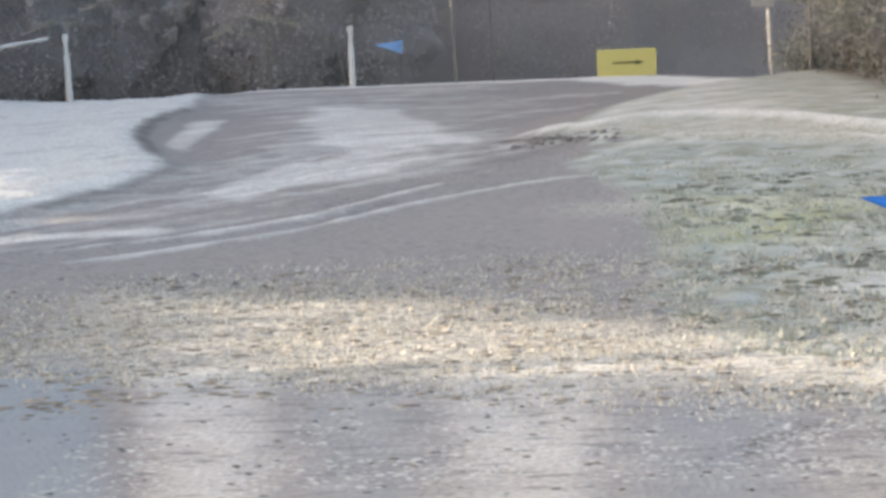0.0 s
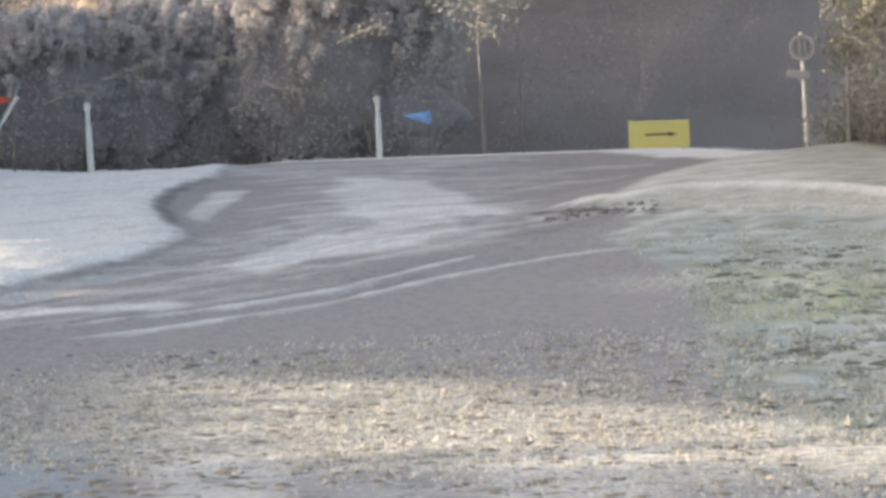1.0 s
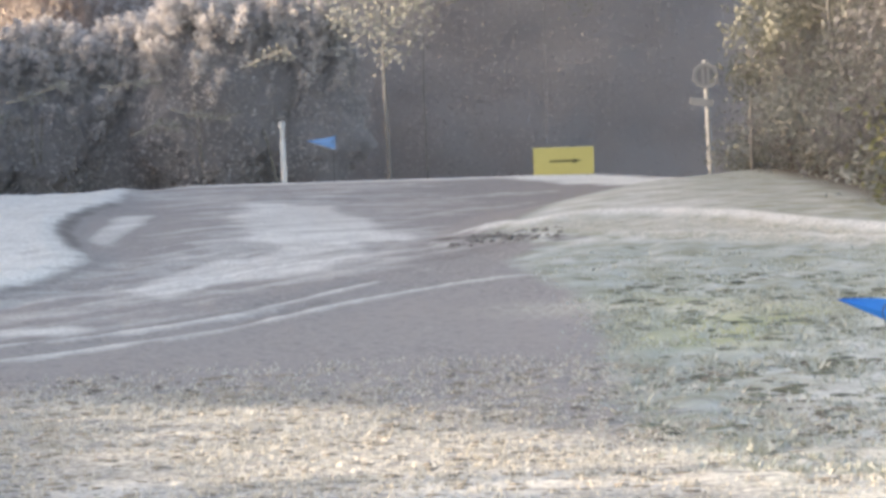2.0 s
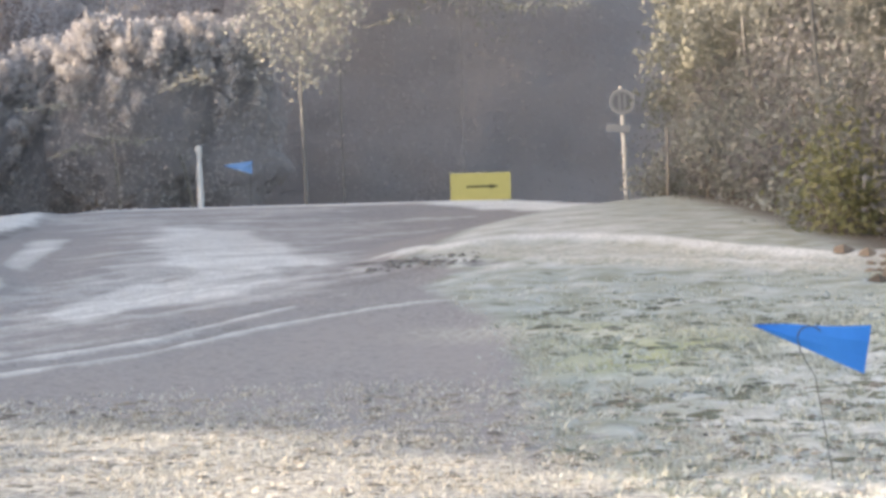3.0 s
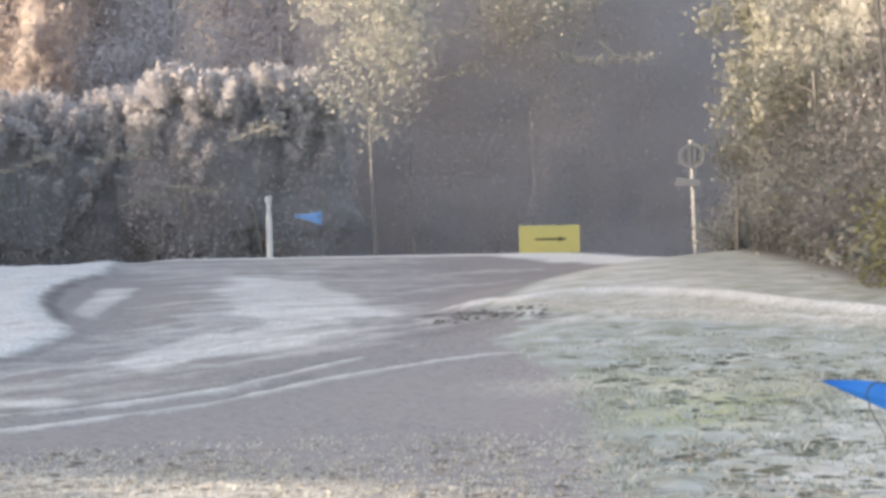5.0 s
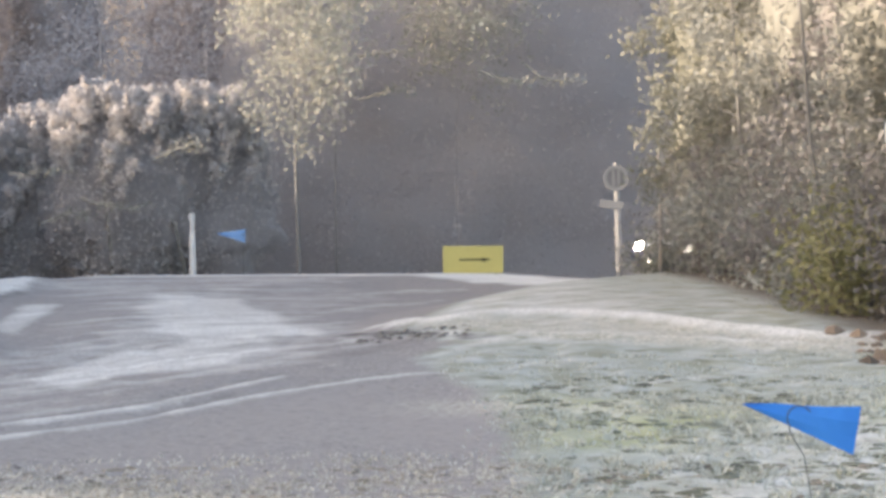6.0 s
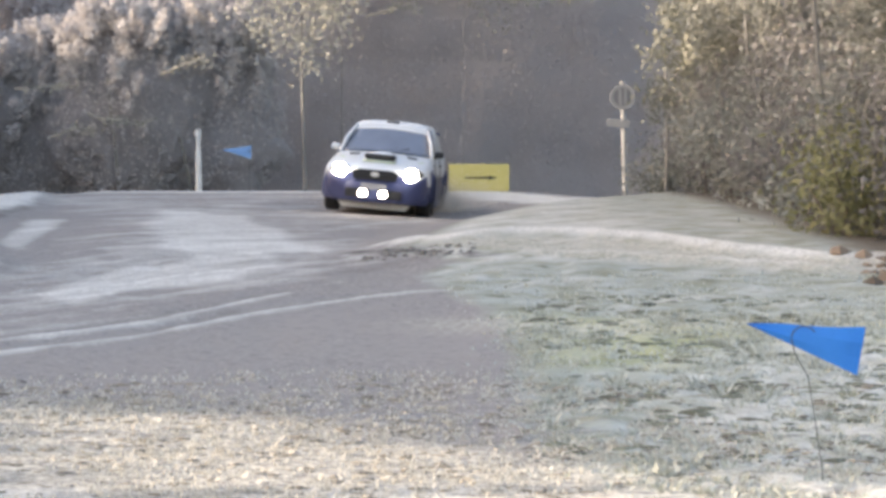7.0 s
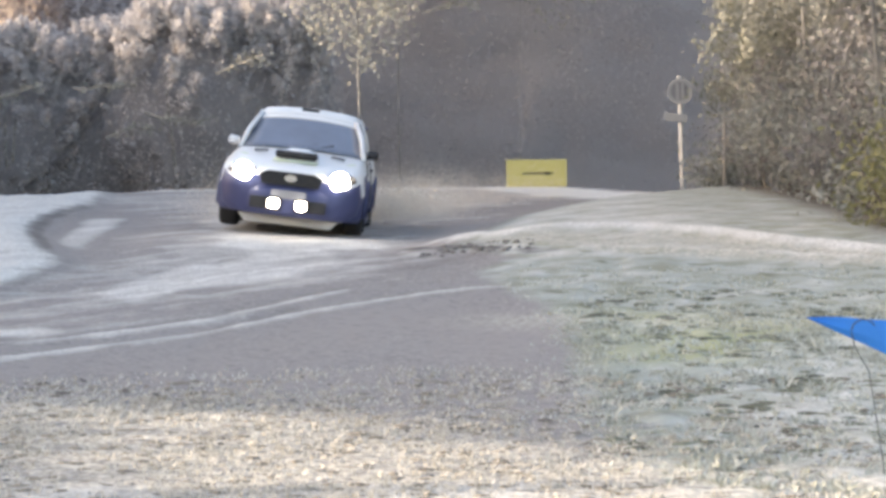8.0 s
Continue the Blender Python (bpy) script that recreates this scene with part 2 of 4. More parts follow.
def inside(x, y, pts, soft):
    """1 inside the closed outline pts, fading over soft metres."""
    x, y = np.asarray(x, float), np.asarray(y, float)
    inn = np.zeros(x.shape, bool)
    d = np.full(x.shape, 1e9)
    for (ax, ay), (bx, by) in zip(pts, pts[1:] + pts[:1]):
        if ay != by:
            inn ^= ((ay > y) != (by > y)) & (x < (bx - ax) * (y - ay) / (by - ay) + ax)
        ux, uy = bx - ax, by - ay
        k = np.clip(((x - ax) * ux + (y - ay) * uy) / (ux * ux + uy * uy), 0, 1)
        d = np.minimum(d, np.hypot(x - ax - k * ux, y - ay - k * uy))
    return smooth(np.where(inn, d, -d), -soft, soft)


BANK = [(-4.95, 19.5), (-4.42, 21.6), (-4.25, 23.4), (-4.33, 24.6), (-4.68, 25.6), (-5.38, 28.7), (-5.88, 32.3), (-5.8, 35.3), (-7.5, 48), (-30, 52), (-30, 17)]
MOUND = [(-0.6, 26.2), (0.3, 24.4), (2.4, 24.8), (4.6, 25), (4.6, 45), (2.9, 46), (1.4, 42), (0.5, 36), (-0.1, 30)]
VERGE = [(-0.15, 24), (-0.1, 22.6), (0.48, 19.6), (0.5, 13.2), (0.9, 11.6), (1.5, 9), (3, 5), (40, 5), (40, 48), (4, 48), (0.3, 25)]


RIDGE = [(-0.43, 27.6), (0.12, 27.4), (0.81, 27.9), (1.63, 27.8), (2.36, 26.9), (2.99, 25.5), (3.8, 24.95), (4.6, 24.7)]


def ground_z(x, y):
    x, y = np.asarray(x, float), np.asarray(y, float)
    ys = np.linspace(-400, 4500, 49001)
    prof = np.interp(ys, PY, PZ)
    prof = np.convolve(np.pad(prof, 15, "edge"), np.ones(31) / 31, "valid")
    z = np.interp(y, ys, prof)
    z = z + 0.12 * inside(x, y, BANK, 0.35) + 0.09 * inside(x, y, MOUND, 1.0)
    z = z + 0.09 * line_mask(x, y, RIDGE, 0.2, 0.4) + 0.04 * line_mask(x, y, [(0.85, 25.2), (1.6, 25.15), (2.66, 24.8), (3.7, 24.3)], 0.12, 0.3)
    # the road leans to one side through the bend
    d = x - np.interp(y, [28, 33, 38, 44, 48.5, 51], [-2.3, -2.05, -1.0, 1.2, 3.2, 4.7])
    z = z - 0.055 * np.sign(d) * np.interp(np.abs(d), [0, 1.3, 3.0], [0, 1.3, 0]) * smooth(y, 24, 28) * (1 - smooth(y, 49, 53))
    z = z - np.interp(y, [27, 31, 35, 40, 46, 50, 54], [0, 0.03, 0.14, 0.22, 0.23, 0.18, 0]) * (1 - smooth(np.abs(d), 1.3, 3.1))
    z = z - 0.18 * smooth(-x, 6.5, 8.5) * smooth(y, 36, 44) + 0.10 * smooth(-x, 10.2, 12.5) * smooth(y, 36, 44)
    return z


def axis(lo, hi, step, far_lo, far_hi):
    mid = list(np.arange(lo, hi + 1e-6, step))
    a, b, s = [], [], step
    v = lo
    while v > far_lo:
        s *= 1.35
        v -= s
        a.append(v)
    v, s = hi, step
    while v < far_hi:
        s *= 1.35
        v += s
        b.append(v)
    return np.array(a[::-1] + mid + b)


def build_ground():
    xs, ys = axis(-10, 6, 0.075, -3000, 3000), axis(5, 51, 0.11, -300, 4000)
    X, Y = np.meshgrid(xs, ys)
    x, y = X.ravel(), Y.ravel()
    z = ground_z(x, y)
    bank, mound, verge = inside(x, y, BANK, 0.2), inside(x, y, MOUND, 0.4), inside(x, y, VERGE, 0.45)
    near = (np.abs(x) < 14) & (y > 3) & (y < 60)
    rel = np.array([noise.noise((a * 1.7, b * 1.2, 0)) * 0.6 + noise.noise((a * 5, b * 4, 3)) * 0.6 if k else 0 for a, b, k in zip(x, y, near)])
    z = z + rel * (0.012 + 0.035 * verge * (1 - mound) + 0.02 * bank)
    # ruts worn into the gravel where cars have cut the corner
    tracks = [[(-6.2, 14.6), (-4.4, 16.1), (-3.43, 16.96), (-2.89, 17.56), (-2.33, 18.2), (-1.91, 19.2), (-1.31, 20.3), (-0.62, 21.4), (-0.1, 21.9)],
              [(-6.2, 15.9), (-4.4, 17.1), (-3.35, 17.94), (-2.82, 18.53), (-2.32, 19.34), (-1.85, 20.53), (-1.37, 21.79)],
              [(-4.3, 20.2), (-3.67, 22.2), (-3.39, 23.5), (-3.0, 24.5)]]
    furrows = [[(-6.2, 16.4), (-4.4, 17.6), (-3.46, 18.42), (-2.88, 18.98), (-2.37, 19.82), (-1.89, 21.05), (-1.39, 22.2)], [(-4.4, 16.6), (-3.3, 17.3), (-2.71, 17.9), (-2.25, 18.74), (-1.8, 19.98), (-1.34, 21.29)]]
    for k, tr in enumerate(tracks):
        z = z - 0.035 * line_mask(x, y, [(a, b + 0.35) for a, b in tr], 0.10, 0.2) + 0.03 * line_mask(x, y, tr, 0.1, 0.15)
    z = z + rel * 0.02 * line_mask(x, y, [(-5, 20), (-3, 23), (-1.5, 27)], 1.5, 1)
    nx = len(xs)
    i = (np.arange(len(ys) - 1)[:, None] * nx + np.arange(nx - 1)[None]).ravel()
    faces = np.stack([i, i + 1, i + nx + 1, i + nx], 1).tolist()
    ob = mesh_ob("ground", np.stack([x, y, z], 1), faces, M_GROUND, smooth=True)
    face = inside(x, y, [(-0.3, 26.9), (0.5, 27.4), (1.6, 27.3), (2.4, 26.4), (3.2, 25.2), (4.6, 24.6), (4.6, 23.6), (2.6, 24.4), (0.9, 24.9)], 0.3)
    # frost thinned towards the hedge, which paints in the hedge's shadow
    frost = 0.92 * bank + 0.56 * mound * (1 - 0.8 * face) * (1 - 0.55 * smooth(x, 1.6, 3.2))

    def rime(amount, mask):
        return np.maximum(frost, amount * mask)
    plain_x, plain_y = x, y
    # the frost lies in ragged patches, blown and scuffed at their edges
    rag = np.array([(noise.noise((a * 1.5, b * 0.5, 7)), noise.noise((a * 4, b * 1.6, 9)), noise.noise((a * 1.2, b * 0.4, 13))) if k else (0, 0, 0) for a, b, k in zip(x, y, near)])
    x, y = x + 0.16 * rag[:, 0] + 0.09 * rag[:, 1], y + 0.55 * rag[:, 2] + 0.35 * rag[:, 1]
    frost = rime(0.46, inside(x, y, [(-4.2, 20.6), (-4.0, 27), (-4.3, 35), (-2.4, 36), (-1.0, 30), (-0.6, 25.5), (-1.2, 22.8), (-3.0, 20.2)], 0.8))
    frost = rime(0.76, inside(x, y, [(-4.09, 34.1), (-4.15, 36.1), (-3.43, 36.5), (-2.7, 35.2), (-1.96, 31.5), (-1.5, 28.7), (-1.03, 26.5), (-1.41, 26.9), (-1.62, 25.9), (-2.0, 25.8), (-2.56, 26.4), (-3.14, 26.9), (-3.51, 29.1)], 0.3))
    frost = rime(0.75, inside(x, y, [(-3.56, 21.7), (-3.46, 22.8), (-3.1, 24.0), (-2.53, 24.85), (-1.67, 24.8), (-1.8, 23.3), (-2.28, 22.35), (-2.8, 21.6), (-2.95, 20.8), (-3.22, 20.85)], 0.22))
    frost = rime(0.66, inside(x, y, [(-2.83, 26.6), (-1.6, 26.5), (-1.4, 24.4), (-2.5, 24.5)], 0.25))
    frost = rime(0.40, inside(x, y, [(-7, 16), (-4.6, 24), (-5, 34), (-8, 44), (-2, 46), (-0.3, 38), (-1.3, 30), (-1.5, 22), (-3.2, 18)], 1.2))
    frost = rime(0.62, line_mask(x, y, [(-1.9, 30.6), (-1.27, 27.4), (-0.85, 25.7)], 0.12, 0.2))
    frost = rime(0.55, line_mask(x, y, [(-1.72, 31.1), (-0.99, 35.2), (0.05, 39.3)], 0.12, 0.2))
    frost = rime(0.55, line_mask(x, y, [(-2.3, 37), (-1.4, 40), (0.4, 43.5)], 0.2, 0.3))
    x, y = plain_x + 0.04 * rag[:, 1], plain_y + 0.12 * rag[:, 1]
    scuff = np.clip(0.86 + 0.45 * rag[:, 0] + 0.3 * rel, 0.3, 1) * (0.55 + 0.45 * smooth(x, -4.0, -3.0))
    frost = rime(0.86, scuff * line_mask(x, y, tracks[0], 0.13, 0.15))
    frost = rime(0.84, scuff * line_mask(x, y, tracks[1], 0.12, 0.14))
    # sunlit streak below the bank, put in as pale frost
    frost = rime(0.85, line_mask(x, y, [(-5.6, 17.9), (-4.4, 18.5), (-3.6, 18.7)], 0.3, 0.2))
    frost = rime(0.74, inside(x, y, [(-5.45, 33), (-5.08, 29.5), (-4.83, 27), (-4.38, 26.4), (-4.6, 29.5), (-4.9, 33)], 0.15))
    x, y = plain_x, plain_y
    frost = rime(0.95, line_mask(x, y, [(-9, 48.2), (-5, 49.0), (0, 48.6), (3.2, 48.0)], 1.9, 0.8))
    # the mound's sunlit ridge highlights, painted as pale frost lines
    frost = rime(0.9, line_mask(x, y, RIDGE, 0.32, 0.25))
    frost = rime(0.7, line_mask(x, y, [(0.85, 25.2), (1.6, 25.15), (2.66, 24.8), (3.7, 24.3)], 0.14, 0.15))
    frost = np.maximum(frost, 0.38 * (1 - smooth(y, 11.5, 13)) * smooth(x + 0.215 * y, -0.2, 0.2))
    # paler bands fanning out from the viewer
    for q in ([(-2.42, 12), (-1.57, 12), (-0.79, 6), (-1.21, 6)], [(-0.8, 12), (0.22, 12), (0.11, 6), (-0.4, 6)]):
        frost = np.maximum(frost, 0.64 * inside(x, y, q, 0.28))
    frost = np.maximum(frost, 0.27 * verge)
    frost = rime(0.60, inside(x, y, [(1.0, 10.8), (0.9, 14.3), (1.6, 17.0), (2.6, 19.3), (6, 20), (6, 10.5)], 0.8))
    # straw laid in the first LIT patch's outline, adding sun warmth in colour
    strip = [(-3.2, 15.1), (-1.0, 14.3), (1.2, 12.3), (3.5, 11.4), (3.5, 9.6), (0.5, 10.6), (-1, 11.3), (-2.6, 11.6), (-3.0, 12.6)]
    straw = inside(x, y, strip, 0.4)
    straw = np.maximum(straw, 0.2 * mound)
    straw = np.maximum(straw, 0.95 * face)
    straw = np.maximum(straw, 0.8 * line_mask(x, y, [(0.4, 19.2), (1.2, 19), (3.5, 19.6)], 0.5, 0.6))
    soil = line_mask(x, y, [(-0.9, 26.6), (-0.1, 25.9), (0.5, 24.6)], 0.3, 0.45) * np.clip(0.7 + 1.4 * rel, 0.3, 0.9)
    soil = np.maximum(soil, 0.62 * line_mask(x, y, [(-5.85, 35.4), (-5.88, 32.4), (-5.38, 28.8), (-4.73, 25.9)], 0.14, 0.14))
    soil = np.maximum(soil, 0.5 * line_mask(x, y, [(-5.1, 19.2), (-4.4, 21.6), (-4.2, 23.8)], 0.15, 0.2))
    for tr in furrows + [[(-3.72, 22.7), (-3.36, 23.7), (-2.97, 24.9)]]:
        soil = np.maximum(soil, 0.42 * line_mask(x, y, tr, 0.09, 0.12))
    soil = np.maximum(soil, 0.45 * line_mask(x, y, [(-1.0, 23.6), (-0.2, 25.2), (-0.4, 27.5), (0.2, 33), (1.0, 38)], 0.35, 0.5))
    green = verge * (1 - mound) * np.maximum(line_mask(x, y, [(0.2, 19.2), (1.2, 18.6), (4.5, 18.8)], 0.9, 0.8), inside(x, y, [(0.3, 16.6), (0.5, 20), (2.0, 19.6), (2.1, 17.6), (1.6, 16.4)], 0.6))
    plain = 1 - smooth(y, 13, 16)
    # darker, bluer and smoother wedges fanning out from the viewer
    blue_wedge = (1 - smooth(y, 11.8, 12.7)) * (1 - smooth(x + 0.215 * y, -0.15, 0.15))
    blue_wedge = np.maximum(blue_wedge, 0.6 * (1 - smooth(y, 9.5, 11.5)) * inside(x, y, [(0.3, 12), (1.2, 12), (0.6, 6), (0.12, 6)], 0.3))
    blue_wedge = np.maximum(blue_wedge, 0.45 * (1 - smooth(y, 10, 12)) * inside(x, y, [(-1.5, 12), (-0.9, 12), (-0.4, 6), (-0.75, 6)], 0.2))
    litter = np.maximum(smooth(y, 51.5, 56), inside(x, y, [(3.9, 44), (4.2, 26), (4.6, 21), (60, 10), (60, 60), (4.1, 60)], 0.5))
    litter = np.maximum(litter, np.where((y < -5) | (np.abs(x) > 60), 0.6, 0))
    for name, val in (("frost", frost), ("turf", np.maximum(verge, mound)), ("straw", straw), ("soil", soil), ("litter", litter), ("green", green), ("plain", plain), ("blue_wedge", blue_wedge)):
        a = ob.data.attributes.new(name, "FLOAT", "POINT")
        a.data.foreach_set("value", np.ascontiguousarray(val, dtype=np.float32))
    tagged(ob, "frosted gravel road junction between rimed grass verges", "ground", kind="structure")


build_ground()


def gz(x, y):
    return float(ground_z(np.array([x]), np.array([y]))[0])


# ---- woods and hedges ----
def tree(name, x, y, height, crown_from, radius, n, size, leaf, label, category, seed, trunk=0.12, bark=None, stems=1, squash=1.0, group="", hollow=0.45, keep=None, core=0.0, cover=2, spread=1.0):
    """A trunk or several stems with limbs, and a crown of separate leaves gathered in uneven clumps."""
    rng = np.random.default_rng(seed)
    z0 = gz(x, y) - 0.05
    root = thing(name, Matrix.Translation((x, y, z0)), label, category, group)
    bark = bark or M_BARK
    clumps = []
    for k in range(stems):
        bm = bmesh.new()
        sx, sy = rng.normal(size=2) * radius * (0.35 if stems > 1 else 0)
        top = Vector((sx * 1.5 + rng.normal() * 0.2, sy * 1.5 + rng.normal() * 0.2, height * rng.uniform(0.8, 0.95)))
        pts = [Vector((sx, sy, 0)).lerp(top, f) + Vector((*(rng.normal(size=2) * 0.06 * (f > 0)), 0)) for f in (0, 0.3, 0.6, 1)]
        tube(bm, pts, [trunk, trunk * 0.8, trunk * 0.5, trunk * 0.15], 6)
        for j in range(7):
            f = rng.uniform(crown_from / height, 0.95)
            p = Vector((sx, sy, 0)).lerp(top, f)
            a = rng.uniform(0, 2 * math.pi)
            ln = radius * rng.uniform(0.4, 0.95) * (1.1 - 0.5 * f)
            e = p + Vector((math.cos(a) * ln, math.sin(a) * ln * squash, ln * rng.uniform(0.1, 0.7)))
            tube(bm, [p, p.lerp(e, 0.5) + Vector((0, 0, 0.05)), e], [trunk * 0.35, trunk * 0.22, trunk * 0.08], 4)
            clumps.append(np.array(e))
        part("trunk" if stems == 1 else "stem", bm, bark, root)
    extra = int(26 * radius)
    u = rng.normal(size=(extra, 3))
    u /= np.linalg.norm(u, axis=1)[:, None]
    u *= rng.uniform(hollow, 1, extra)[:, None]
    mid, half = (height + crown_from) / 2, (height - crown_from) / 2
    clumps = np.array(clumps + list(u * [radius, radius * squash, half] + [0, 0, mid]))
    pick = rng.integers(0, len(clumps), n)
    c = clumps[pick] + rng.normal(size=(n, 3)) * (0.26 + 0.1 * radius) * 0.8 * spread
    c = c[c[:, 2] > 0.05]
    if keep is not None:
        c = c[keep(c + [x, y, z0])]
    v, f = leaves(rng, c, size)
    mesh_ob("crown", v, f, leaf, root)
    if core:
        foliage_filler(root, rng, radius * core, radius * squash * core, half * (0.9 + 0.1 * core), mid, leaf, cover, size)
    return root


def foliage_filler(root, rng, rx, ry, rz, mid, leaf, cover=2, size=0.045):
    """A knobbly filler mass added inside a crown so its gaps look less black, with leaves standing all over it."""
    o = Vector(rng.uniform(-50, 50, 3))
    bm = bmesh.new()
    bmesh.ops.create_icosphere(bm, subdivisions=5, radius=1)
    for v in bm.verts:
        d = v.co.copy()
        p = Vector((d.x * rx, d.y * ry, d.z * rz))
        k = 1 + 0.34 * noise.noise(p * 0.6 + o) + 0.18 * noise.noise(p * 1.7 + o) + 0.10 * noise.noise(p * 4.5 + o)
        v.co = Vector((p.x * k, p.y * k, max(-0.1, p.z * k + mid)))
    at = np.repeat(np.array([v.co[:] for v in bm.verts if v.co.z > 0]), cover, 0)
    part("foliage_filler", bm, leaf, root, "", True)
    v, f = leaves(rng, at * rng.uniform(0.98, 1.07, (len(at), 1)) + rng.normal(size=at.shape) * 0.07, size)
    mesh_ob("outer_leafage", v, f, leaf, root)


def plume_shrub(name, x, y, h, leaf, label, seed, group):
    """A broad shrub: bent stems, a close inner mass and upright feathery twigs crowding its top and its face."""
    r = np.random.default_rng(seed)
    z0 = gz(x, y) - 0.05
    root = thing(name, Matrix.Translation((x, y, z0)), label, "shrub", group)
    for _ in range(4):
        bm = bmesh.new()
        e = Vector((r.normal() * 0.6, r.normal() * 0.3, h * 0.6))
        tube(bm, [(e.x * 0.3, e.y * 0.3, 0), (e.x * 0.5, e.y, h * 0.3), e], [0.04, 0.03, 0.015], 6)
        part("stem", bm, M_FROSTBARK, root)
    foliage_filler(root, r, 1.7, 0.6, h * 0.42, h * 0.42, M_LEAF_HAZED)
    pts = []
    for j in range(120):
        a, u = r.uniform(0, 2 * math.pi), r.uniform(0.05, 1) ** 0.6
        foot = Vector((1.5 * u * math.cos(a), -0.3 + 0.75 * u * math.sin(a), h * (0.94 - 0.34 * u * u * r.uniform(0.3, 1.5)) - 0.4))
        ln, wide = r.uniform(0.4, 0.95), r.uniform(0.09, 0.19)
        way = Vector((r.normal() * 0.35 + 0.2 * math.cos(a), -0.25 + r.normal() * 0.25, 1)).normalized()
        n = int(330 * ln)
        k = r.uniform(0, 1, n) ** 0.8
        taper = (wide * np.sin(np.clip(0.25 + 0.75 * k, 0, 1) * math.pi) ** 0.6)[:, None]
        pts.append(np.array(foot) + np.outer(k * ln, way) + r.normal(size=(n, 3)) * taper * [0.62, 0.62, 0.5] - np.outer(k * k * 0.12, (0, 0, 1)))
    v, f = leaves(r, np.concatenate(pts), 0.05)
    tagged(mesh_ob("rime", v, f, leaf, root), "rime-covered feathery twigs", kind="stuff")
    # low leaves reuse the rime tone to brighten the shaded face
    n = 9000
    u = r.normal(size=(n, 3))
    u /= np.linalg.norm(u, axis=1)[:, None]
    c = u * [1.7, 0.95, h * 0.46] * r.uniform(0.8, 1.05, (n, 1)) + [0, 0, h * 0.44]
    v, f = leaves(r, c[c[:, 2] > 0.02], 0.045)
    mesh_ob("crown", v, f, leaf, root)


rng0 = np.random.default_rng(5)
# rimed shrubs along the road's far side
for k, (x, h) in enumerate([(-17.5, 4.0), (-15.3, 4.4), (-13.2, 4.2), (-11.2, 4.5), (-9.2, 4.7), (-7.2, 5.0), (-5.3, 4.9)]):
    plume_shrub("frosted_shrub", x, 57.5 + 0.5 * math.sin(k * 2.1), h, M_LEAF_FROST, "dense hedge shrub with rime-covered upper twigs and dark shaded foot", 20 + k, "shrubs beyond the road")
# young roadside tree with yellowing leaves
tree("roadside_tree", -3.05, 55.8, 9.5, 2.9, 1.5, 5200, 0.07, M_LEAF_YELLOW, "slender young tree with frosted yellowing leaves behind the road", "tree", 41, 0.045, M_ROADBARK)
tree("roadside_tree", -2.25, 56.6, 9.5, 4.6, 1.1, 1500, 0.07, M_LEAF_YELLOW, "thin roadside sapling with frosted overhanging twigs", "tree", 44, 0.016, M_ROADBARK)
tree("roadside_tree", 0.5, 59.9, 9.5, 5.2, 1.9, 3600, 0.07, M_LEAF_YELLOW, "tall roadside tree with frosted overhanging twigs", "tree", 43, 0.016, M_GREYBARK)
def arching_twig(x, y, z, reach, rise, seed):
    r = np.random.default_rng(seed)
    root = thing("frosted_branch", pose(x, y, z, 0, 0, 0), "thin rimed branch arching out of the thicket", "branch", "rimed branches")
    bm = bmesh.new()
    pts = [Vector((reach * f, -0.3 * f, rise * math.sin(2.2 * f) + 0.05 * r.normal())) for f in (0, 0.25, 0.5, 0.75, 1)]
    tube(bm, pts, [0.03, 0.026, 0.022, 0.016, 0.008], 6)
    part("limb", bm, M_FROSTBARK, root)
    c = np.array([list(pts[k].lerp(pts[k + 1], r.uniform())) for k in r.integers(1, 4, 80)]) + r.normal(size=(80, 3)) * [0.12, 0.08, 0.07]
    v, f = leaves(r, c, 0.06)
    tagged(mesh_ob("foliage", v, f, M_LEAF_YELLOW, root), kind="stuff")


for k, (x, z, reach, rise) in enumerate([(0.2, 5.9, 1.6, 0.25), (1.0, 5.1, 1.3, -0.3), (-1.8, 4.4, 1.2, 0.3), (-2.2, 5.3, 1.7, 0.2), (2.1, 5.2, 1.3, -0.45), (-0.9, 6.2, 1.5, 0.2),
                                         (-9.5, 2.6, 1.4, 0.2), (-7.9, 2.1, 1.5, -0.2), (-11.6, 2.4, 1.5, 0.3), (-6.3, 3.0, 1.2, 0.25), (-12.9, 1.9, 1.3, 0.2), (-8.8, 1.6, 1.2, 0.15)]):
    arching_twig(x, 55.9 if x < -3 else 59.0, z, reach, rise, 400 + k)
# dark evergreen thicket: single trees before one unbroken mass of foliage
for k, (x, y, h) in enumerate([(-8.6, 63.5, 9), (-6.0, 62.9, 10), (-3.2, 62.7, 10), (-0.6, 62.4, 10.5), (2.0, 62.7, 11), (4.6, 62.5, 11), (7.2, 62.7, 10.5), (10, 62.4, 11), (13, 62.6, 11), (16.5, 62.7, 11)]):
    tree("thicket_tree", x, y, h, -0.3, 2.2, 9000, 0.05, M_LEAF_HAZED, "dark shaded thicket tree standing beyond the crest", "tree", 60 + k, 0.10, M_GREYBARK, 1, 0.8, "dark thicket")


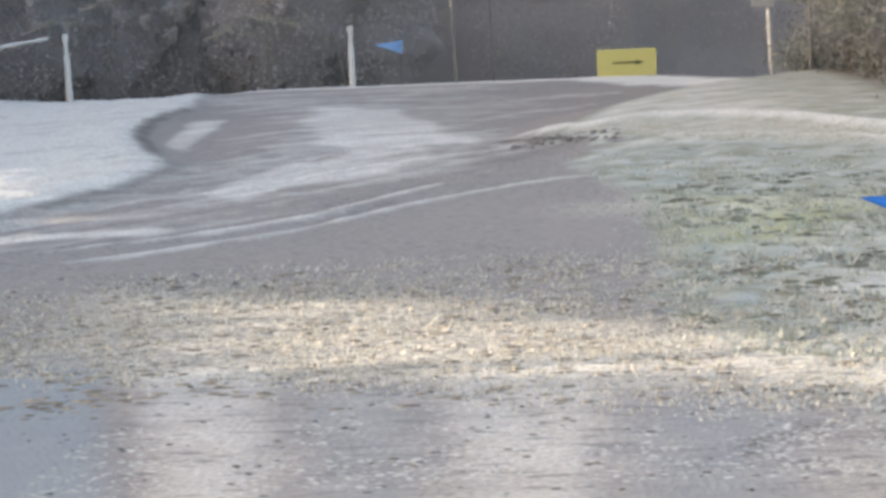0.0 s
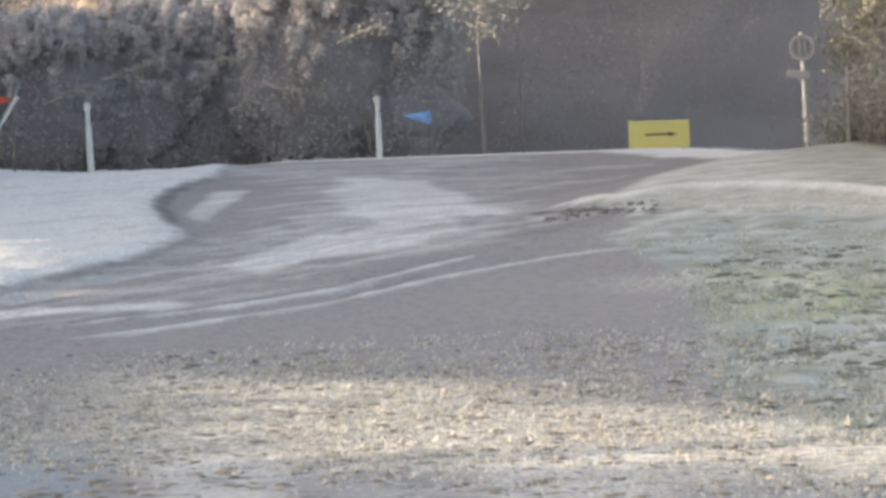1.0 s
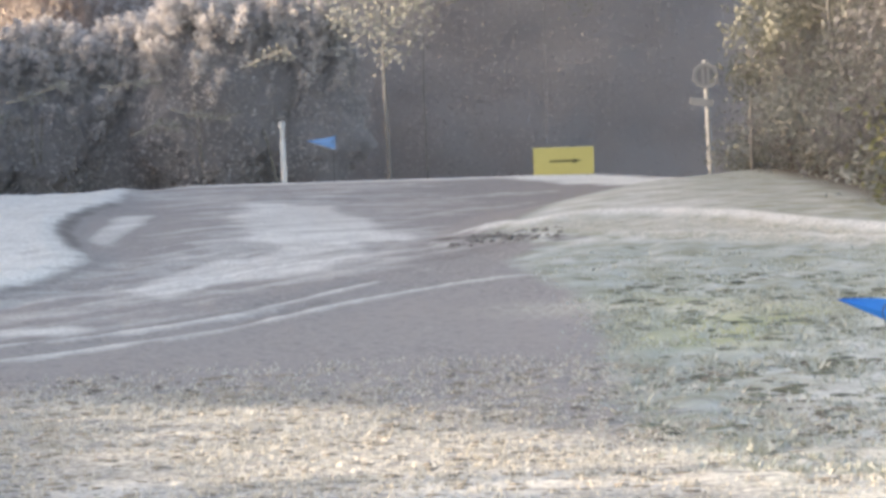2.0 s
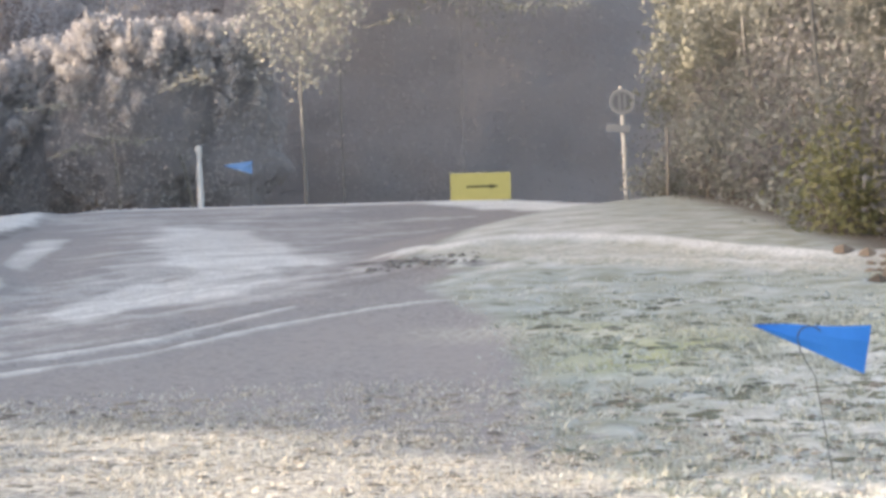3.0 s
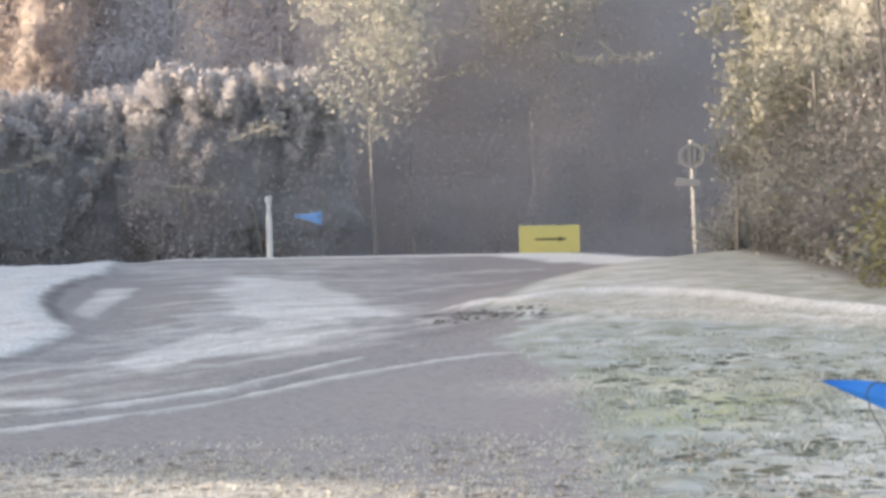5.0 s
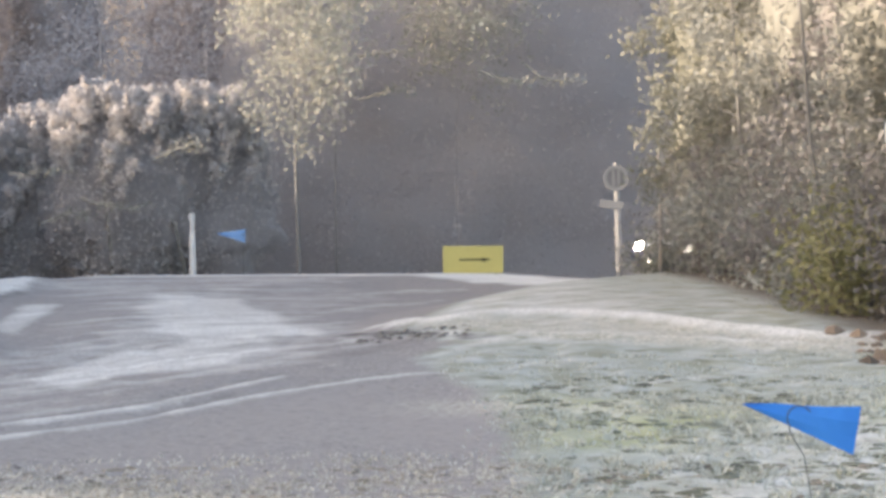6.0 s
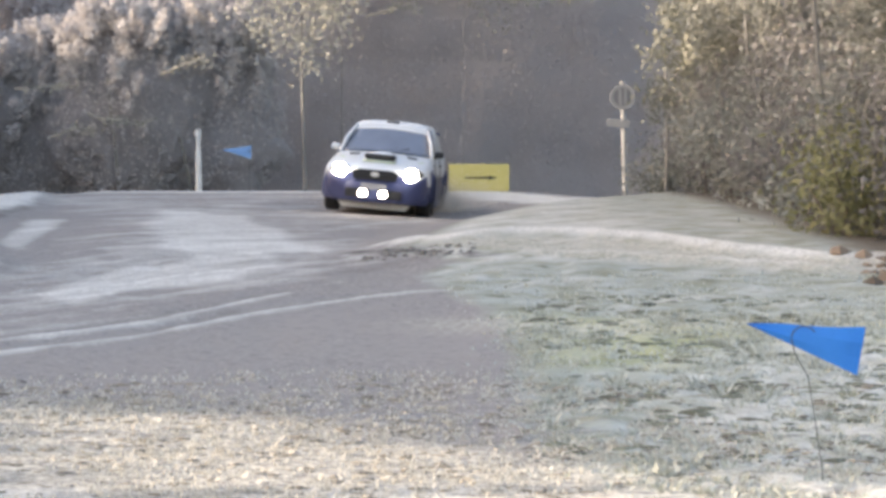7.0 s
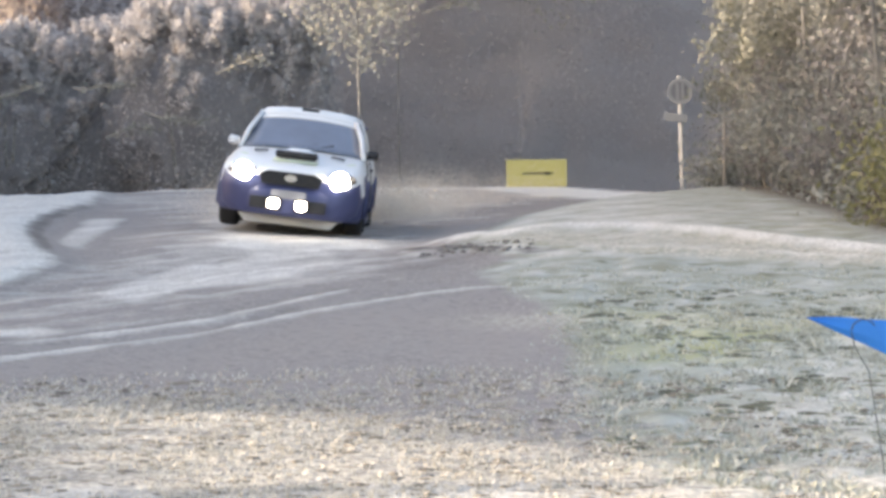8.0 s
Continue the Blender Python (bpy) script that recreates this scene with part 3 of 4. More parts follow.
def thicket_mass():
    r = np.random.default_rng(77)
    xs, us = np.arange(-21, 23, 0.3), np.linspace(0, 1, 44)
    X, U = (a.ravel() for a in np.meshgrid(xs, us))
    top = np.interp(X, [-21, -5.7, -4.3, 22], [3.4, 3.6, 10.5, 12]) + np.array([0.5 * noise.noise((a * 0.9, 0, 4)) for a in X])
    Z = -0.9 + U * (top + 0.9)
    n = np.array([(noise.noise((a * 0.5, b * 0.5, 2)), noise.noise((a * 1.6, b * 1.6, 5))) for a, b in zip(X, Z)])
    Y = 61.6 + 0.22 * n[:, 0] + 0.12 * n[:, 1] + 0.8 * U ** 3
    k, w = len(X), len(xs)
    i = (np.arange(len(us) - 1)[:, None] * w + np.arange(w - 1)[None]).ravel()
    f = np.concatenate([np.stack([i, i + 1, i + w + 1, i + w], 1), np.stack([i, i + w, i + w + 1, i + 1], 1) + k])
    t = np.arange(k - w, k - 1)
    f = np.concatenate([f, np.stack([t, t + 1, t + 1 + k, t + k], 1)])
    front, back = np.stack([X, Y, Z], 1), np.stack([X, Y + 1.6, Z], 1)
    root = thing("thicket", Matrix(), "close dark evergreen foliage behind the road", "thicket", kind="stuff")
    mesh_ob("foliage_filler", np.concatenate([front, back]), f.tolist(), M_LEAF_HAZED, root, True)
    pick = front[r.integers(0, k, 110000)]
    v, f = leaves(r, pick + r.normal(size=pick.shape) * [0.16, 0.10, 0.14] - [0, 0.05, 0], 0.045)
    mesh_ob("outer_leafage", v, f, M_LEAF_HAZED, root)


thicket_mass()
# brown leafless wood on the slope behind
for k in range(16):
    x, y = -24 + 2.2 * k + rng0.normal() * 0.5, 72 + rng0.uniform(0, 14)
    tree("bare_tree", x, y, rng0.uniform(12, 16), 1.0, 2.8, 9000, 0.09, M_LEAF_BROWN, "brown leafless woodland tree on the slope", "tree", 90 + k, 0.16, M_TWIG, 1, 1.0, "woodland on the slope", core=0.5)
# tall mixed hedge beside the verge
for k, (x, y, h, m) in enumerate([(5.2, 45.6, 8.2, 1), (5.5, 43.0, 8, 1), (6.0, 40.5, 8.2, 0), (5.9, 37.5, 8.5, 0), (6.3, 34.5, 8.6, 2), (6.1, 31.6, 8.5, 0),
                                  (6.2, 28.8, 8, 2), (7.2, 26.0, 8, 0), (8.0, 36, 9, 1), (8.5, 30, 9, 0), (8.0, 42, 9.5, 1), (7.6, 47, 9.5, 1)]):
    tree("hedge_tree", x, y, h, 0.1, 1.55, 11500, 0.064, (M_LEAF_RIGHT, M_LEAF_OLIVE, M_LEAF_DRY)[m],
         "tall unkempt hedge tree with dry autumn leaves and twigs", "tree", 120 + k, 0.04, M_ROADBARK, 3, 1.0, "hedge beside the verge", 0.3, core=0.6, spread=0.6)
tree("green_bush", 4.55, 28.2, 1.25, 0.05, 0.22, 1300, 0.055, M_LEAF_GREEN, "low green-leaved bush at the foot of the hedge", "bush", 140, 0.02, M_BARK, 4)

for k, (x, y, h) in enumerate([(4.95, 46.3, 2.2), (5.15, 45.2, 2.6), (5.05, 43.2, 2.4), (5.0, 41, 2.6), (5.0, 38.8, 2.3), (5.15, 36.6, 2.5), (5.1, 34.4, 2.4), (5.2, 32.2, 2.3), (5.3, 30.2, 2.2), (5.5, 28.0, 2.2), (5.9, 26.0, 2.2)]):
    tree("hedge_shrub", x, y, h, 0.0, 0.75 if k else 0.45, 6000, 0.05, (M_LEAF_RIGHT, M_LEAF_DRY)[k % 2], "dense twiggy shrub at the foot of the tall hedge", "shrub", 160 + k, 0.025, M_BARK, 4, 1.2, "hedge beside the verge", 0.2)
tree("dry_tussock", 4.0, 44.0, 0.38, 0.0, 0.22, 900, 0.06, M_LEAF_RIGHT, "tussock of dry pale grass at the end of the hedge", "grass tussock", 141, 0.02, M_BARK, 3)

# ---- road furniture ----
def marker_post(x, y, h, lean):
    root = thing("marker_post", pose(x, y, gz(x, y), 0, lean, 0), "white-painted wooden marker post standing in frosted verge", "post", "marker posts")
    bm = bmesh.new()
    tube(bm, [(0, 0, -0.2), (0, 0, h * 0.62), (0, 0, h * 0.7), (0, 0, h * 0.86), (0, 0, h * 0.9), (0, 0, h)], [0.062, 0.058, 0.04, 0.04, 0.062, 0.06], 10)
    part("shaft", bm, M_POST, root)


marker_post(-4.81, 49.5, 1.22, -0.6)
marker_post(-10.06, 47.0, 1.32, -1.5)


def yellow_sign():
    x, y = 0.71, 49.5
    root = thing("direction_board", pose(x, y, gz(x, y)), "rectangular yellow board with a dark arrow on short legs", "sign")
    bm = bmesh.new()
    box(bm, (1.19, 0.02, 0.54), Matrix.Translation((0, 0, 0.27)), 0.006)
    part("board", bm, M_YELLOW, root)
    bm = bmesh.new()
    plate(bm, [(-0.30, -0.012), (0.16, -0.012), (0.16, -0.04), (0.34, 0.012), (0.16, 0.05), (0.16, 0.03), (-0.30, 0.022)], 0.004, Matrix.Translation((0.02, -0.0135, 0.26)))
    part("arrow", bm, M_BLACK, root, "black printed arrow")
    for sx in (-0.45, 0.45):
        bm = bmesh.new()
        box(bm, (0.04, 0.03, 0.5), Matrix.Translation((sx, 0.026, 0.05)), 0.004)
        part("leg", bm, M_WOOD, root)


yellow_sign()


def flag(base, tip, top, low, stake, ring, thick, label, cloth=M_BLUE):
    """A blue pennant (corners in metres from the stake's foot) held by a bent wire stake with a hooked end."""
    root = thing("pennant_flag", pose(*base), label, "flag", "blue course flags")
    bm = bmesh.new()
    n, rows = 12, []
    for i in range(n + 1):
        u = i / n
        hi, lo = Vector(tip).lerp(Vector(top), u), Vector(tip).lerp(Vector(low), u)
        hi.z, lo.z = hi.z + 0.004 * math.sin(7 * u), lo.z - 0.004
        bend = 0.015 * math.sin(u * 5.5)
        rows.append([bm.verts.new(v.lerp(w, k) + Vector((0, bend + 0.008 * math.sin(6 * k + 3 * u) + o, 0))) for o in (0, 0.004) for v, w, k in ((hi, lo, 0), (hi, lo, 0.33), (hi, lo, 0.66), (hi, lo, 1))])
    for a, b in zip(rows, rows[1:]):
        for p, q in ((0, 1), (1, 2), (2, 3), (5, 4), (6, 5), (7, 6), (3, 7), (4, 0)):
            bm.faces.new((a[p], a[q], b[q], b[p]))
    for p in range(3):
        bm.faces.new((rows[-1][p], rows[-1][p + 1], rows[-1][p + 5], rows[-1][p + 4]))
    part("cloth", bm, cloth, root)
    bm = bmesh.new()
    tube(bm, stake, thick, 6)
    part("stake", bm, M_WIRE, root, "thin dark wire stake")
    bm = bmesh.new()
    cx, cz, r = ring
    tube(bm, [stake[-1]] + [(cx - r * math.cos(a), -0.025, cz + r * math.sin(a)) for a in [-0.6 + 0.4 * i for i in range(9)]], thick * 1.5, 6)
    part("hook", bm, M_WIRE, root, "black wire hook through the cloth")


flag((1.833, 12.0, gz(1.833, 12.0) - 0.01), (-0.378, 0, 0.785), (0.189, 0, 0.766), (0.151, 0, 0.539), [(0, 0, -0.12), (-0.012, 0, 0.08), (-0.045, 0, 0.30), (-0.084, -0.01, 0.53), (-0.154, -0.025, 0.647)],
     (-0.108, 0.715, 0.06), 0.0025, "blue triangular pennant on a thin wire stake in frosted grass")
flag((-3.78, 49.0, gz(-3.78, 49.0)), (-0.52, 0, 0.81), (0.05, 0, 0.89), (0.04, 0, 0.63), [(0, 0.02, -0.12), (0, 0.02, 0.4), (0, 0.02, 0.75)],
     (0.01, 0.78, 0.03), 0.004, "small pale blue triangular pennant beside the marker post", M_HAZEBLUE)


def road_sign():
    x, y = 3.78, 52.0
    root = thing("road_sign", pose(x, y, gz(x, y), 0, -1.5, 0), "round road sign on a grey post, toned down for the hedge's shade", "sign")
    bm = bmesh.new()
    tube(bm, [(0, 0, -0.2), (0, 0, 2.42)], 0.06, 10)
    part("post", bm, M_GREY, root)
    bm = bmesh.new()
    plate(bm, [(0.27 * math.cos(a), 0.27 * math.sin(a)) for a in [math.pi * k / 12 for k in range(24)]], 0.02, Matrix.Translation((-0.02, -0.07, 2.10)))
    part("disc", bm, mat("dark_disc", (0.17, 0.17, 0.185), 0.6, grain=0.2, spots=0.2), root)
    bm = bmesh.new()
    for k in range(24):
        a0, a1 = math.pi * k / 12, math.pi * (k + 1) / 12
        plate(bm, [(0.27 * math.cos(a0), 0.27 * math.sin(a0)), (0.27 * math.cos(a1), 0.27 * math.sin(a1)), (0.195 * math.cos(a1), 0.195 * math.sin(a1)), (0.195 * math.cos(a0), 0.195 * math.sin(a0))], 0.006, Matrix.Translation((-0.02, -0.084, 2.10)))
    part("rim", bm, M_GREY, root, "pale ring round the disc")
    for sx in (-0.05, 0.06):
        bm = bmesh.new()
        box(bm, (0.05, 0.006, 0.33), Matrix.Translation((sx - 0.02, -0.084, 2.10)))
        part("bar", bm, M_GREY, root)
    bm = bmesh.new()
    box(bm, (0.48, 0.02, 0.16), Matrix.Translation((-0.12, -0.07, 1.56)) @ pose(0, 0, 0, 0, 8, 0), 0.004)
    part("plate", bm, M_GREY, root, "small grey plate under the disc")
    root = thing("stake", pose(3.86, 43.5, gz(3.86, 43.5)), "thin grey wooden stake in front of the hedge", "post")
    bm = bmesh.new()
    tube(bm, [(0, 0, -0.2), (0.02, 0, 1.35)], 0.03, 8)
    part("shaft", bm, M_WOOD, root)


road_sign()


def hex_sign():
    x, y = 4.72, 25.0
    root = thing("warning_board", pose(x, y, gz(x, y)), "orange six-sided board with a pale rim on a wooden post", "sign")
    bm = bmesh.new()
    tube(bm, [(0, 0, -0.2), (0, 0, 2.35)], 0.035, 8)
    part("post", bm, M_WOOD, root)
    z = 2.49 - gz(x, y)
    for name, r, th, off, m in (("rim", 1.0, 0.016, -0.05, M_WHITE), ("face", 0.9, 0.006, -0.062, M_ORANGE)):
        bm = bmesh.new()
        plate(bm, [(-0.26 * r, -0.09 * r), (-0.2 * r, -0.17 * r), (0.2 * r, -0.17 * r), (0.26 * r, -0.09 * r), (0.26 * r, 0.09 * r), (0.2 * r, 0.17 * r), (-0.2 * r, 0.17 * r), (-0.26 * r, 0.09 * r)], th, Matrix.Translation((0, off, z)))
        part(name, bm, m, root)


hex_sign()

# ---- unseen trees added to the side, so that their crowns shade the junction ----
LIT = [[(-3.2, 15.1), (-1.0, 14.3), (1.2, 12.3), (3.5, 11.4), (8, 8.5), (8, 6), (2.5, 9.9), (0.5, 10.9), (-1, 11.5), (-2.7, 12.0)],
       [(-0.4, 26.8), (0.3, 24.8), (4.4, 24.5), (4.4, 38), (0.8, 36)], [(-4.4, 24.6), (-5.0, 23.6), (-9, 22.6), (-9, 18.5), (-5, 20), (-4.4, 22.6)],
       [(-6, 16.6), (-3.4, 18.6), (-0.7, 21.8), (-0.7, 22.6), (-3.6, 19.3), (-6, 18)]]


def crown_gap(p):
    """Gaps cut in the added crowns where the sun should reach the ground."""
    ok = np.ones(len(p), bool)
    r = np.random.default_rng(9).uniform(size=len(p))
    for poly, share, level in zip(LIT, (1.0, 0.8, 1.0, 0.9), (0.05, 0.6, 0.45, 0.25)):
        k = (p[:, 2] - level) / -SUN_WAY.z
        ok &= (inside(p[:, 0] + SUN_WAY.x * k, p[:, 1] + SUN_WAY.y * k, poly, 0.8) < 0.08) | (r > share)
    return ok


for k, (x, y) in enumerate([(-20, 10), (-21, 16), (-20, 22), (-21.5, 28), (-20.5, 34), (-21.5, 40), (-22, 46), (-23, 51), (-24, 56), (-25, 60.6), (-30, 64), (-26, 68)]):
    tree("shade_tree", x, y, 9.2 if y < 49 else 6.8 if y < 60 else 16.8 if y < 70 else 18.0, 1.0 if y < 49 else 0.5, 3.6, 7500 if 49 < y < 60 else 11000, 0.5, M_LEAF_HAZED, "unseen broad-crowned tree added to shade the junction", "tree", 200 + k, 0.25, M_BARK, 1, 1.1, "trees beside the junction", 0.2, crown_gap, core=0.85 if y > 60 else 0, cover=3)

# ---- blades and stones on the ground ----
def blades(name, n, poly, seed, h, w, material, label, category):
    """Short stiff blades, scattered inside poly, each one bent triangle pair."""
    r = np.random.default_rng(seed)
    px, py = np.array([p[0] for p in poly]), np.array([p[1] for p in poly])
    x, y = r.uniform(px.min(), px.max(), n * 2), r.uniform(py.min(), py.max(), n * 2)
    patch = np.array([noise.noise((a * 1.3, b * 1.3, seed)) for a, b in zip(x, y)])
    ok = (inside(x, y, poly, 0.5) > r.uniform(0.1, 0.9, n * 2)) & (patch + r.uniform(-0.5, 0.5, n * 2) > -0.1)
    x, y = x[ok][:n], y[ok][:n]
    z = ground_z(x, y) - 0.015
    k = len(x)
    a, hh = r.uniform(0, math.pi, k), h * r.uniform(0.4, 1.5, k)
    ww = w * r.uniform(0.6, 1.4, k)
    dx, dy = np.cos(a) * ww, np.sin(a) * ww
    lx, ly = r.normal(size=k) * hh * 0.5, r.normal(size=k) * hh * 0.5
    v = np.stack([np.stack([x - dx, y - dy, z], 1), np.stack([x + dx, y + dy, z], 1), np.stack([x + dx * 0.7 + lx * 0.4, y + dy * 0.7 + ly * 0.4, z + hh * 0.6], 1), np.stack([x + lx, y + ly, z + hh], 1)], 1).reshape(-1, 3)
    i = np.arange(k) * 4
    f = np.stack([i, i + 1, i + 2, i, i + 2, i + 3], 1).reshape(-1, 3).tolist()
    tagged(mesh_ob(name, v, f, material), label, category, kind="stuff")


M_STRAW = leaf_mat("frosted_straw", (0.36, 0.335, 0.285), (0.68, 0.665, 0.62), 0.3)
M_GRASS = leaf_mat("frosted_grass", (0.32, 0.33, 0.27), (0.57, 0.60, 0.58), 0.25)
M_STONE = mat("dark_stone", (0.12, 0.115, 0.11), 0.9, random_tint=0.5)
def tufts(name, n, each, poly, seed, wide, high, w, material, label):
    """Low clumps of stiff blades leaning outwards, scattered inside poly in uneven drifts."""
    r = np.random.default_rng(seed)
    px, py = np.array([p[0] for p in poly]), np.array([p[1] for p in poly])
    x, y = r.uniform(px.min(), px.max(), n * 3), r.uniform(py.min(), py.max(), n * 3)
    drift = np.array([noise.noise((a * 1.1, b * 0.7, seed)) for a, b in zip(x, y)])
    ok = (inside(x, y, poly, 0.4) > r.uniform(0.1, 0.9, n * 3)) & (drift + r.uniform(-0.5, 0.5, n * 3) > -0.12)
    x, y = np.repeat(x[ok][:n], each), np.repeat(y[ok][:n], each)
    size = np.repeat(r.uniform(0.5, 1.4, len(x) // each), each)
    k = len(x)
    a, d = r.uniform(0, 2 * math.pi, k), r.uniform(0, 1, k) ** 0.6
    ox, oy = np.cos(a) * d * wide * size, np.sin(a) * d * wide * size
    x, y = x + ox, y + oy
    z = ground_z(x, y) - 0.012
    h = high * size * (1.15 - 0.6 * d) * r.uniform(0.7, 1.3, k)
    t = a + math.pi / 2 + r.normal(size=k) * 0.5
    dx, dy = np.cos(t) * w, np.sin(t) * w
    lx, ly = ox * 0.7 + r.normal(size=k) * h * 0.3, oy * 0.7 + r.normal(size=k) * h * 0.3
    v = np.stack([np.stack([x - dx, y - dy, z], 1), np.stack([x + dx, y + dy, z], 1), np.stack([x + dx * 0.8 + lx * 0.4, y + dy * 0.8 + ly * 0.4, z + h * 0.65], 1), np.stack([x + lx, y + ly, z + h], 1)], 1).reshape(-1, 3)
    i = np.arange(k) * 4
    f = np.stack([i, i + 1, i + 2, i, i + 2, i + 3], 1).reshape(-1, 3).tolist()
    tagged(mesh_ob(name, v, f, material), label, "grass", kind="stuff")


blades("dry_grass", 26000, [(-5, 14.6), (-3, 15.9), (0.2, 16.6), (1.4, 15.5), (1.7, 12.8), (3.4, 11.6), (3.4, 9.2), (0.5, 10), (-1, 10.8), (-4, 11.8), (-5, 13)], 31, 0.028, 0.009, M_STRAW, "short frosted straw-coloured grass on the gravel", "grass")
blades("frosted_grass", 13000, [(0.0, 22.6), (0.45, 19.6), (0.4, 13.2), (0.9, 11.0), (4.8, 10.5), (5.0, 23.5), (0.2, 24)], 32, 0.03, 0.012, M_GRASS, "short rimed grass of the verge", "grass")


tufts("turf_tufts", 1500, 16, [(0.7, 20.2), (0.45, 17), (0.5, 13.4), (1.0, 11.4), (4.6, 11), (4.8, 20.8), (2.0, 20.4)], 33, 0.075, 0.045, 0.011, M_GRASS, "low tussocks of rimed turf on the verge")
tufts("straw_tufts", 3600, 9, [(-5, 13.8), (-3, 15.2), (0.2, 15.6), (1.3, 14.2), (1.7, 12.6), (3.4, 11.5), (3.4, 9.6), (0.5, 10.5), (-1, 11.2), (-4, 12)], 34, 0.032, 0.03, 0.008, M_STRAW, "small frosted tufts of straw on the gravel")


def stones(name, n, region, size, seed, material, label, wide=1.0, tall=0.7):
    r = np.random.default_rng(seed)
    v, f = [], []
    for _ in range(n):
        x, y = r.uniform(region[0], region[1]), r.uniform(region[2], region[3])
        s = size * r.uniform(0.4, 1.5)
        z = gz(x, y)
        base = len(v)
        for sx, sy, sz in ((1, 0, 0), (0, 1, 0), (-1, 0, 0), (0, -1, 0), (0, 0, 0.9), (0.7, 0.7, 0.4), (-0.7, 0.6, 0.5), (0, 0, -0.6)):
            j = r.uniform(0.7, 1.2)
            v.append((x + sx * s * j * wide, y + sy * s * j, z + sz * s * tall * j))
        for a, b, c in ((0, 5, 4), (5, 1, 4), (1, 6, 4), (6, 2, 4), (2, 3, 4), (3, 0, 4), (0, 1, 5), (1, 2, 6), (1, 0, 7), (2, 1, 7), (3, 2, 7), (0, 3, 7)):
            f.append((base + a, base + b, base + c))
    tagged(mesh_ob(name, v, f, material), label, "stones", kind="stuff")


stones("loose_stones", 900, (-3.8, 2.6, 8.0, 16), 0.010, 51, M_STONE, "scattered dark stones on the frosted gravel", 1.7)
stones("dark_specks", 1500, (-3.3, 3.4, 10.4, 15.8), 0.021, 55, mat("dead_leaf", (0.21, 0.185, 0.15), 0.9, random_tint=0.4), "dark dead leaves and grit between the straw", 1.8, 0.5)
stones("soil_clods", 80, (-0.8, 0.35, 25.2, 26.5), 0.03, 52, mat("soil_clod", (0.14, 0.13, 0.12), 0.9, random_tint=0.5), "dark clods thrown up beside the mound")
M_CRUMB = mat("frost_crumb", (0.46, 0.47, 0.47), 0.9, random_tint=0.3)
stones("frost_crumbs", 5200, (-2.2, 2.0, 8.4, 11.6), 0.0058, 56, M_CRUMB, "pale crumbs of hoar frost on the gravel", 2.4, 0.5)
stones("frost_crumbs", 1400, (0.75, 2.0, 8.6, 10.6), 0.005, 57, M_CRUMB, "pale crumbs of hoar frost beside the verge", 2.4, 0.5)
stones("dark_grit", 700, (0.6, 2.0, 8.6, 10.6), 0.006, 58, M_STONE, "dark grit among the frost", 2.6, 0.35)
stones("turf_clods", 480, (0.6, 3.8, 12.6, 21.5), 0.036, 53, mat("dark_turf", (0.13, 0.135, 0.10), 0.9, random_tint=0.4), "dark clods showing through rimed turf", 1.9, 0.45)
stones("hedge_foot_stones", 40, (3.9, 4.8, 22.4, 25), 0.09, 54, mat("brown_stone", (0.16, 0.12, 0.09), 0.9, random_tint=0.4), "brown stones at the foot of the hedge")

# ---- rally car; its nose points along -y, its origin is on the ground between the axles ----
M_CARWHITE = mat("white_car_paint", (0.74, 0.76, 0.78), 0.28, grain=0.03, spots=0.06, spot_scale=2)
M_CARBLUE = mat("blue_car_paint", (0.05, 0.062, 0.155), 0.38, grain=0.08, spots=0.15, spot_scale=3)
M_CARDARK = mat("black_plastic", (0.02, 0.02, 0.024), 0.5, grain=0.1)
M_TYRE = mat("tyre_rubber", (0.025, 0.025, 0.027), 0.85, grain=0.2, spots=0.2)
M_RIM = mat("white_wheel", (0.42, 0.42, 0.44), 0.4, metal=0.4, grain=0.1)
M_LAMP = mat("lit_lamp", (1.0, 0.98, 0.92), 0.2, glow=14.0)
M_FOG = mat("lit_fog_lamp", (1.0, 0.97, 0.88), 0.2, glow=9.0)
M_CHROME = mat("chrome", (0.7, 0.7, 0.72), 0.15, metal=1.0)
M_GREEN = mat("green_decal", (0.58, 0.66, 0.50), 0.4, spots=0.1)
M_PLATE = mat("number_plate", (0.16, 0.17, 0.20), 0.5, grain=0.05)
# opaque blue-grey stands in for sky mirrored in the glass
M_SIDEGLASS = mat("sky_toned_glass", (0.16, 0.19, 0.255), 0.1, spec=0.9, spots=0.3, spot_scale=2)
M_SKID = mat("scuffed_metal", (0.55, 0.53, 0.50), 0.6, metal=0.2, grain=0.15, scale=14)
M_REAR = mat("red_lens", (0.4, 0.02, 0.02), 0.2)

ST_Y = [-2.19, -2.08, -1.80, -1.27, -0.85, -0.60, 0.2, 1.3, 1.8, 2.2]
